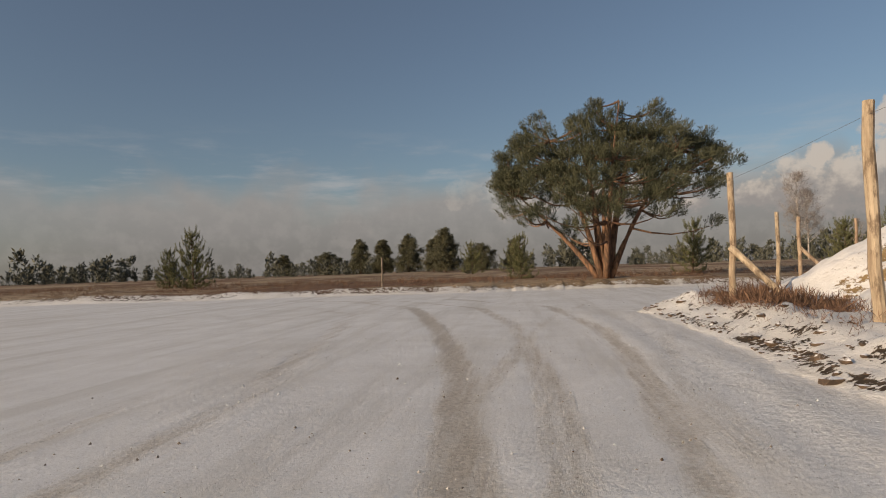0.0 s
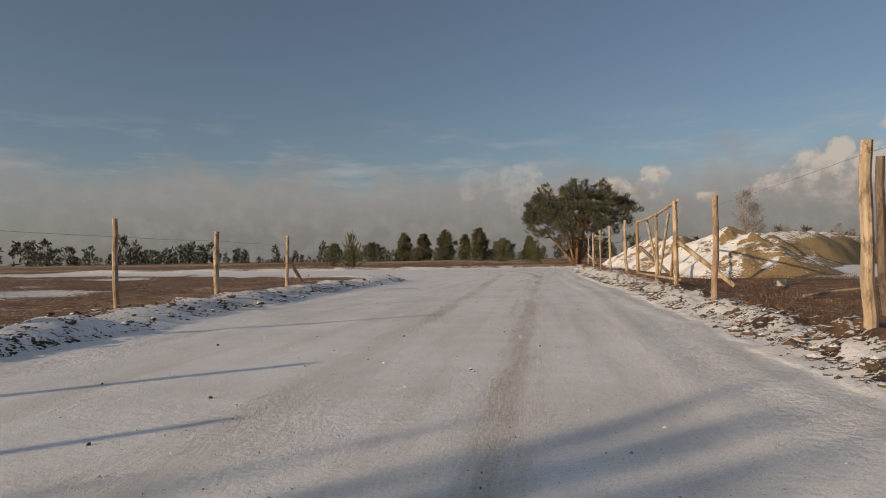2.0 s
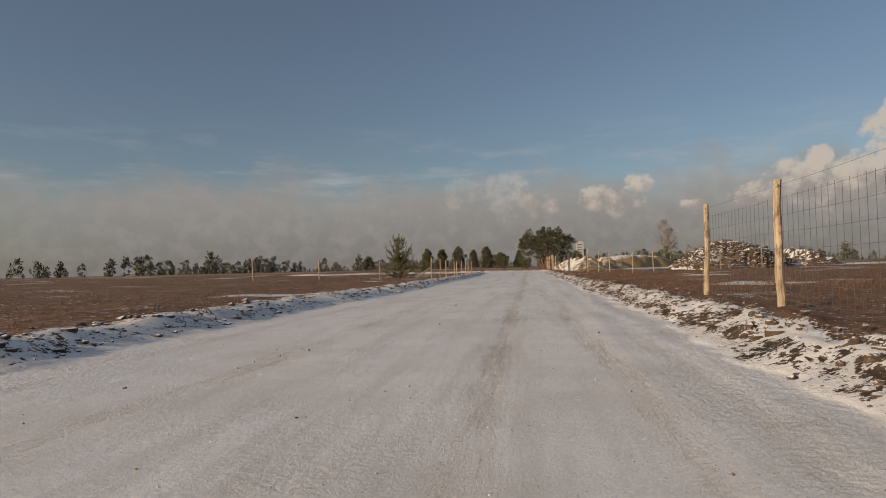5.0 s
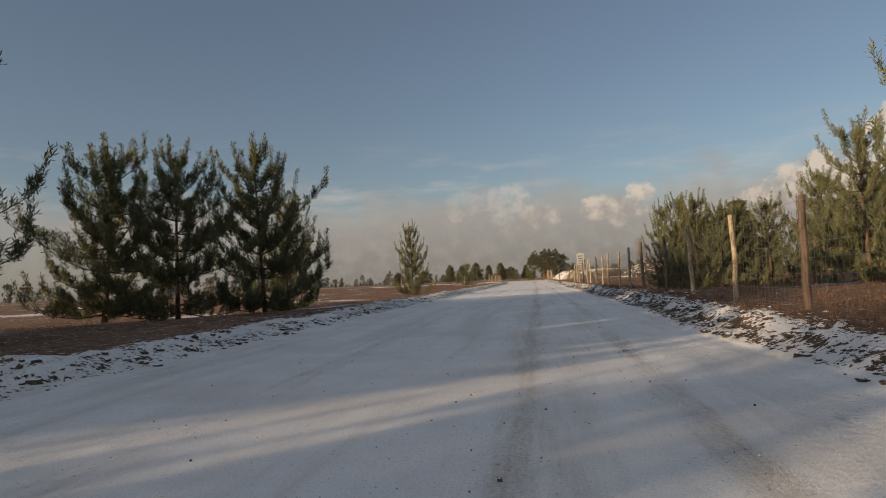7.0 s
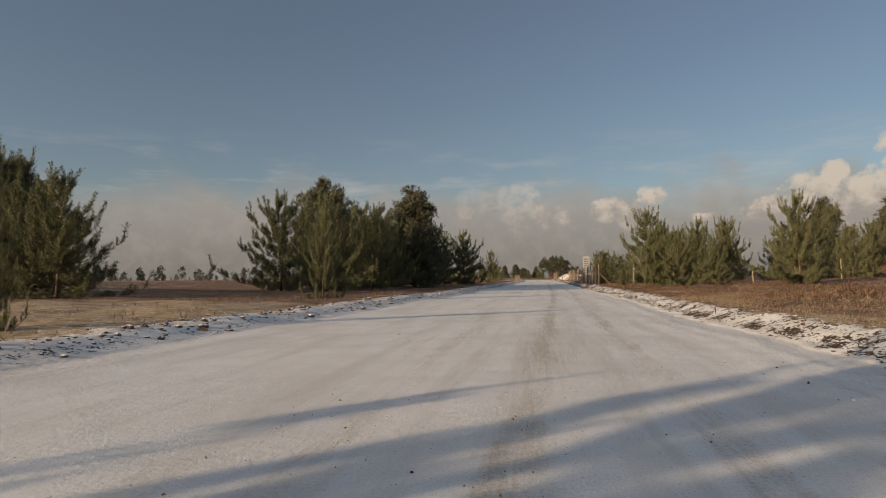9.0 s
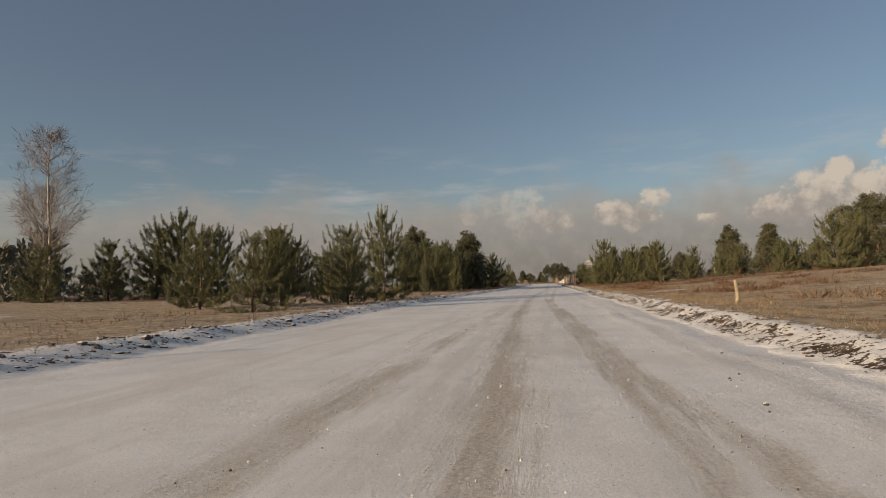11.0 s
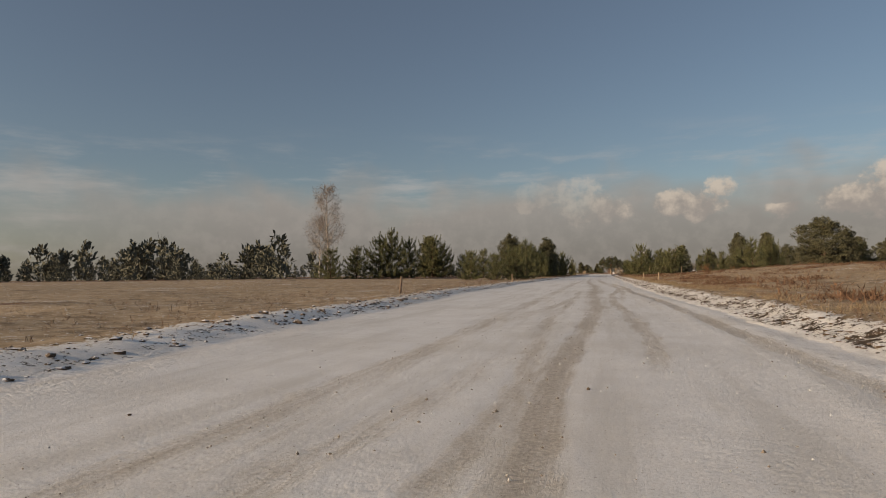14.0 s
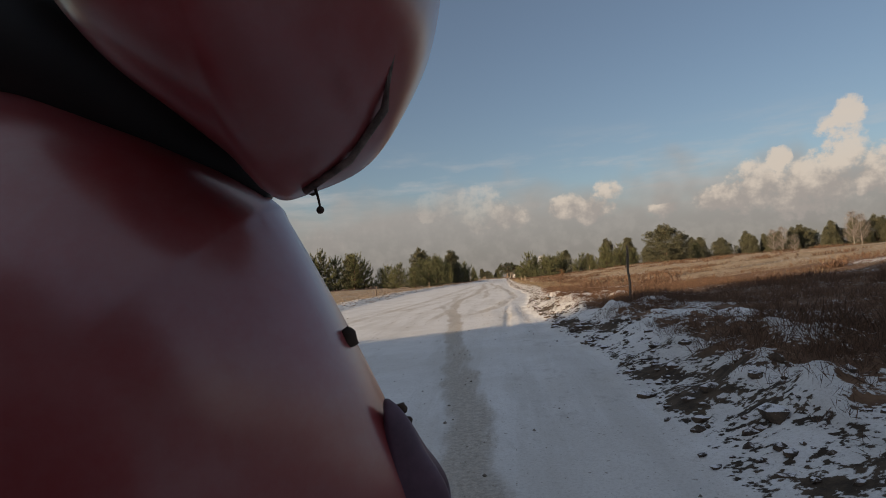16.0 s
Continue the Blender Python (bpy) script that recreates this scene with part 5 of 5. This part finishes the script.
scatter_tussocks()
scatter_plants("heather_scrub", "bushy dark brown heather on snowy hummocks", HEATHER,
               ((2.2, 5.0, -294, -262, 12000, 0.17), (5.0, 9, -294, -262, 9000, 0.20)), 11, 53, 0.018, 0.75)
scatter_plants("dry_grass", "yellow-brown dead grass on the open field", STRAW,
               ((2.4, 3.8, -262, -162, 11000, 0.13), (3.0, 8, -266, -155, 20000, 0.11), (8, 22, -275, -150, 15000, 0.13), (22, 70, -285, -145, 9000, 0.18), (-30, -6, -300, -150, 6000, 0.14),
                (2.7, 9, -60, -20, 700, 0.16), (3.2, 22, -168, -128, 5000, 0.16)), 4, 52, 0.034, 0.6)


def road_stones():
    r = np.random.default_rng(77)
    base, faces = icosa()
    n = 700
    y = r.uniform(-290, 18, n)
    x = r.uniform(-4, 2.2, n)
    z = land(x, y)[0]
    s = np.clip(r.lognormal(-4.8, 0.45, n), 0.004, 0.018)
    v = np.concatenate([base * s[i] * (1 + r.normal(0, 0.2, (len(base), 1))) + (x[i], y[i], z[i] + s[i] * 0.2) for i in range(n)])
    f = np.concatenate([faces + i * len(base) for i in range(n)])
    return tagged(new("road_stones", big_mesh("road_stones", v, f, CLOD)), "small dark stones scattered over the snowy road", "stones", kind="stuff")


road_stones()


def snow_crumbs():
    """Loose crumbs of snow and grit thrown up along the wheel tracks."""
    m, g = material("snow_crumbs")
    k = g.n.new("ShaderNodeNewGeometry").outputs["Random Per Island"]
    g.surface(g.mix(g.ramp(k, 0.22, 0.30), (0.58, 0.57, 0.56), (0.22, 0.185, 0.15)), 0.9, Specular_IOR_Level=0.2)
    r = np.random.default_rng(203)
    base = np.array([(1, 0, 0), (-1, 0, 0), (0, 1, 0), (0, -1, 0), (0, 0, 1), (0, 0, -1)], float)
    faces = np.array([(0, 2, 4), (2, 1, 4), (1, 3, 4), (3, 0, 4), (2, 0, 5), (1, 2, 5), (3, 1, 5), (0, 3, 5)])
    n = 42000
    y, x = r.uniform(-291, 8, n), r.uniform(-3.4, 1.9, n)
    t = track_mask(x, y)
    keep = r.random(n) < 0.30 + 0.7 * t
    x, y = x[keep], y[keep]
    z = land(x, y)[0]
    s = np.clip(r.lognormal(-5.3, 0.4, len(x)), 0.003, 0.012)
    v = base[None] * s[:, None, None] * (1 + r.normal(0, 0.3, (len(x), 6, 1)))
    v = v + np.stack([x, y, z + s * 0.1], 1)[:, None]
    f = (faces[None] + np.arange(len(x))[:, None, None] * 6).reshape(-1, 3)
    return tagged(new("snow_crumbs", big_mesh("snow_crumbs", v.reshape(-1, 3), f, m)), "loose crumbs of dirty snow on the road", "snow", kind="stuff")


snow_crumbs()


# ---- the red car, at the end of its drive ----
def red_paint():
    m, g = material("dark_red_car_paint")
    n = g.noise(3, 4)
    # Pale mottling puts reflected sky, along with road salt, into the colour.
    film_sheen = g.ramp(g.noise(5, 6, 0.7), 0.30, 0.72, 0.04, 0.22)
    red = g.mix(g.ramp(n, 0.3, 0.7), (0.26, 0.014, 0.018), (0.33, 0.020, 0.024))
    g.surface(g.mix(film_sheen, red, (0.42, 0.36, 0.34)), 0.42, Coat_Weight=1.0, Coat_Roughness=0.24, Coat_IOR=1.75)
    return m


RED = red_paint()
GAP = plain_material("black_gap_fill", (0.010, 0.008, 0.008), 0.6, 0.3)
FLAP = plain_material("purplish_plastic_trim", (0.11, 0.06, 0.085), 0.45, 0.4)
MUD = plain_material("dried_mud", (0.055, 0.035, 0.025), 0.95, 0.4, 30)
CHIP = plain_material("worn_seam_filler", (0.20, 0.15, 0.125), 0.8, 0.5, 60)
TYRE = plain_material("tyre_rubber", (0.018, 0.018, 0.018), 0.85, 0.2, 20)
RIM = plain_material("steel_rim", (0.35, 0.35, 0.36), 0.35, 0.1, 8, Metallic=0.9)
GLASS = plain_material("dark_car_glass", (0.012, 0.014, 0.016), 0.06, 0.1)
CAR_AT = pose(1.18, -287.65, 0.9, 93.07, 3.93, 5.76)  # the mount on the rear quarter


def mesh_from(bm, name, mat, smooth=True):
    me = bpy.data.meshes.new(name)
    bm.normal_update()
    bm.to_mesh(me)
    bm.free()
    me.materials.append(mat)
    if smooth:
        me.polygons.foreach_set("use_smooth", [True] * len(me.polygons))
    return me


def rounded(outline, n=12):
    """A closed smooth curve through a few corner points."""
    pts = [Vector(p) for p in outline]
    out = []
    for i in range(len(pts)):
        a, b, c, d = pts[i - 1], pts[i], pts[(i + 1) % len(pts)], pts[(i + 2) % len(pts)]
        for k in range(n):
            t = k / n
            out.append(0.5 * ((2 * b) + (c - a) * t + (2 * a - 5 * b + 4 * c - d) * t * t + (3 * b - a - 3 * c + d) * t ** 3))
    return out


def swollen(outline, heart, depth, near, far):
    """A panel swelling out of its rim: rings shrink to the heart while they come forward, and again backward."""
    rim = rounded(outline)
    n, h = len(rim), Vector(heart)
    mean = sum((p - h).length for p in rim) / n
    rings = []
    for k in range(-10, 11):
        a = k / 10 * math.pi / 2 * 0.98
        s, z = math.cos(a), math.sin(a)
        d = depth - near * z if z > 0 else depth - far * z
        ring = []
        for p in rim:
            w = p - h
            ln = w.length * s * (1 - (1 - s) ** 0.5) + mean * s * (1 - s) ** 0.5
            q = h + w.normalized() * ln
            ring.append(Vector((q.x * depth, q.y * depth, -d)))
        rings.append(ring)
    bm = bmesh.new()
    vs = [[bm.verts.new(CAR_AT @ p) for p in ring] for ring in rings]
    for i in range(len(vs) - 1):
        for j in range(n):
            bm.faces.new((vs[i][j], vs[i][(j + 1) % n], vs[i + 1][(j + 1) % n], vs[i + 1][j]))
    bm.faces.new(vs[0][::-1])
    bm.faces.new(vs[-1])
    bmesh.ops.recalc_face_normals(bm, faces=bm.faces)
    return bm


def soft_box(x0, x1, y0, y1, z0, z1, r, taper=0.0):
    bm = bmesh.new()
    bmesh.ops.create_cube(bm, size=1, matrix=Matrix.Translation(((x0 + x1) / 2, (y0 + y1) / 2, (z0 + z1) / 2)) @ Matrix.Diagonal((x1 - x0, y1 - y0, z1 - z0, 1)))
    for v in bm.verts:
        if v.co.z > (z0 + z1) / 2 and taper:
            v.co.x += taper * (1 if v.co.x < (x0 + x1) / 2 else -1)
            v.co.y += taper * 2 * (1 if v.co.y < (y0 + y1) / 2 else -1)
    bmesh.ops.bevel(bm, geom=bm.edges[:], offset=r, segments=5, affect="EDGES", profile=0.6)
    return bm


def wheel(root, x, y):
    hub = Matrix.Translation((x, y, 0.32)) @ Matrix.Rotation(math.pi / 2, 4, "Y")
    bm = bmesh.new()
    bmesh.ops.create_cone(bm, cap_ends=True, segments=36, radius1=0.32, radius2=0.32, depth=0.2, matrix=hub)
    bmesh.ops.bevel(bm, geom=[e for e in bm.edges if len(e.link_faces) == 2 and max(len(f.verts) for f in e.link_faces) > 4], offset=0.03, segments=3, affect="EDGES")
    tyre = part("wheel", mesh_from(bm, "wheel", TYRE), root, "black rubber tyre")
    bm = bmesh.new()
    bmesh.ops.create_cone(bm, cap_ends=True, segments=28, radius1=0.20, radius2=0.17, depth=0.215, matrix=hub)
    part("rim", mesh_from(bm, "rim", RIM, False), tyre, "grey steel rim")


def red_car():
    root = tagged(new("car"), "dark red glossy car with muddy rear quarter on snowy road", "car")
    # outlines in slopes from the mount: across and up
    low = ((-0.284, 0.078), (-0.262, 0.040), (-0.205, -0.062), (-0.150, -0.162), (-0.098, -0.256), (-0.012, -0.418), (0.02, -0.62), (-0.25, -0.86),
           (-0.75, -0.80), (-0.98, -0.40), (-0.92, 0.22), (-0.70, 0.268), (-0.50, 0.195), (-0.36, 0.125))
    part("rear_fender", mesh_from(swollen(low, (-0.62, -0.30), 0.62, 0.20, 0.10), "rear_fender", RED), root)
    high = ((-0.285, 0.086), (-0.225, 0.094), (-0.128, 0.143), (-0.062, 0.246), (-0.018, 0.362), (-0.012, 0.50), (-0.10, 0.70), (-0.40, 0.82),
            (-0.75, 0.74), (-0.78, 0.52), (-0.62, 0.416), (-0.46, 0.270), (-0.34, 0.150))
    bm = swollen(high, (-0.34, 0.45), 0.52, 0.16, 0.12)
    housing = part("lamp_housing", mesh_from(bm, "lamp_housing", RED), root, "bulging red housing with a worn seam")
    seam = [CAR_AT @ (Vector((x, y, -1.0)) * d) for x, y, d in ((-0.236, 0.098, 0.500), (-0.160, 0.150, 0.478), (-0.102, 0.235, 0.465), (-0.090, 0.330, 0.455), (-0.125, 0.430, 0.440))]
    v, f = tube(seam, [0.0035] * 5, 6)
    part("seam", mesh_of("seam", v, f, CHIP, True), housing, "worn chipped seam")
    # a tapered black tube fills the gap between the panels
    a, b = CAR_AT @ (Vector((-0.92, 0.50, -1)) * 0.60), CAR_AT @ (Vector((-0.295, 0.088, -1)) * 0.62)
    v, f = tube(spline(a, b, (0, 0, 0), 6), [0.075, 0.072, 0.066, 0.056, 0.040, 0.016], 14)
    part("door_gap", mesh_of("door_gap", v, f, GAP, True), root, "black tube filling the gap between the panels")
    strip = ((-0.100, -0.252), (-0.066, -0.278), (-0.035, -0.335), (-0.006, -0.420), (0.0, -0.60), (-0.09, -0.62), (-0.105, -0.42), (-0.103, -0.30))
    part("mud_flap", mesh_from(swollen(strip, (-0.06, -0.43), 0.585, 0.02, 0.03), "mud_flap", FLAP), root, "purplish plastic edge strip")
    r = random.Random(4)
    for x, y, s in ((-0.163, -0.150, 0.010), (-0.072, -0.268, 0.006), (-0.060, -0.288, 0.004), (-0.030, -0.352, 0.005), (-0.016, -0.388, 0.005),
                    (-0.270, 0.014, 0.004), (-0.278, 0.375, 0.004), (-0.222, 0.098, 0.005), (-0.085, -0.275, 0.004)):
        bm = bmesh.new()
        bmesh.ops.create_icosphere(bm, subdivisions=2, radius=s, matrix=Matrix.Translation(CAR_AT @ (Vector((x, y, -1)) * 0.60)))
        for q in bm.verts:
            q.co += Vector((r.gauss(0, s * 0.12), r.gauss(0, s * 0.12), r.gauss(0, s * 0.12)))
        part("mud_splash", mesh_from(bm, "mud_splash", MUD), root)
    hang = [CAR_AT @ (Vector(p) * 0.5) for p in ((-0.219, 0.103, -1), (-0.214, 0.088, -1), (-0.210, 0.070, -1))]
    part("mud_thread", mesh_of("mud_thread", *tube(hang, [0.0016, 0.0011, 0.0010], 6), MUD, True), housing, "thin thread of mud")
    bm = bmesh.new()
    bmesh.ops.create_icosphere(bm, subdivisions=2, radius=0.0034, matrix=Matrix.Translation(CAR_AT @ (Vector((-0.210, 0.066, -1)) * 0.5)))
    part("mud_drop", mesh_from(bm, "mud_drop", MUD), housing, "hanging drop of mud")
    # the rest of the car, ahead of the mount
    part("body", mesh_from(soft_box(-0.62, 0.98, -291.2, -287.45, 0.28, 0.92, 0.14), "body", RED), root)
    part("cabin", mesh_from(soft_box(-0.50, 0.86, -290.2, -287.6, 0.84, 1.42, 0.16, 0.12), "cabin", GLASS), root, "dark glazed cabin")
    part("roof", mesh_from(soft_box(-0.36, 0.72, -289.85, -287.95, 1.38, 1.46, 0.035), "roof", RED), root)
    for x in (-0.52, 0.88):
        for y in (-290.4, -288.0):
            wheel(root, x, y)
    return root


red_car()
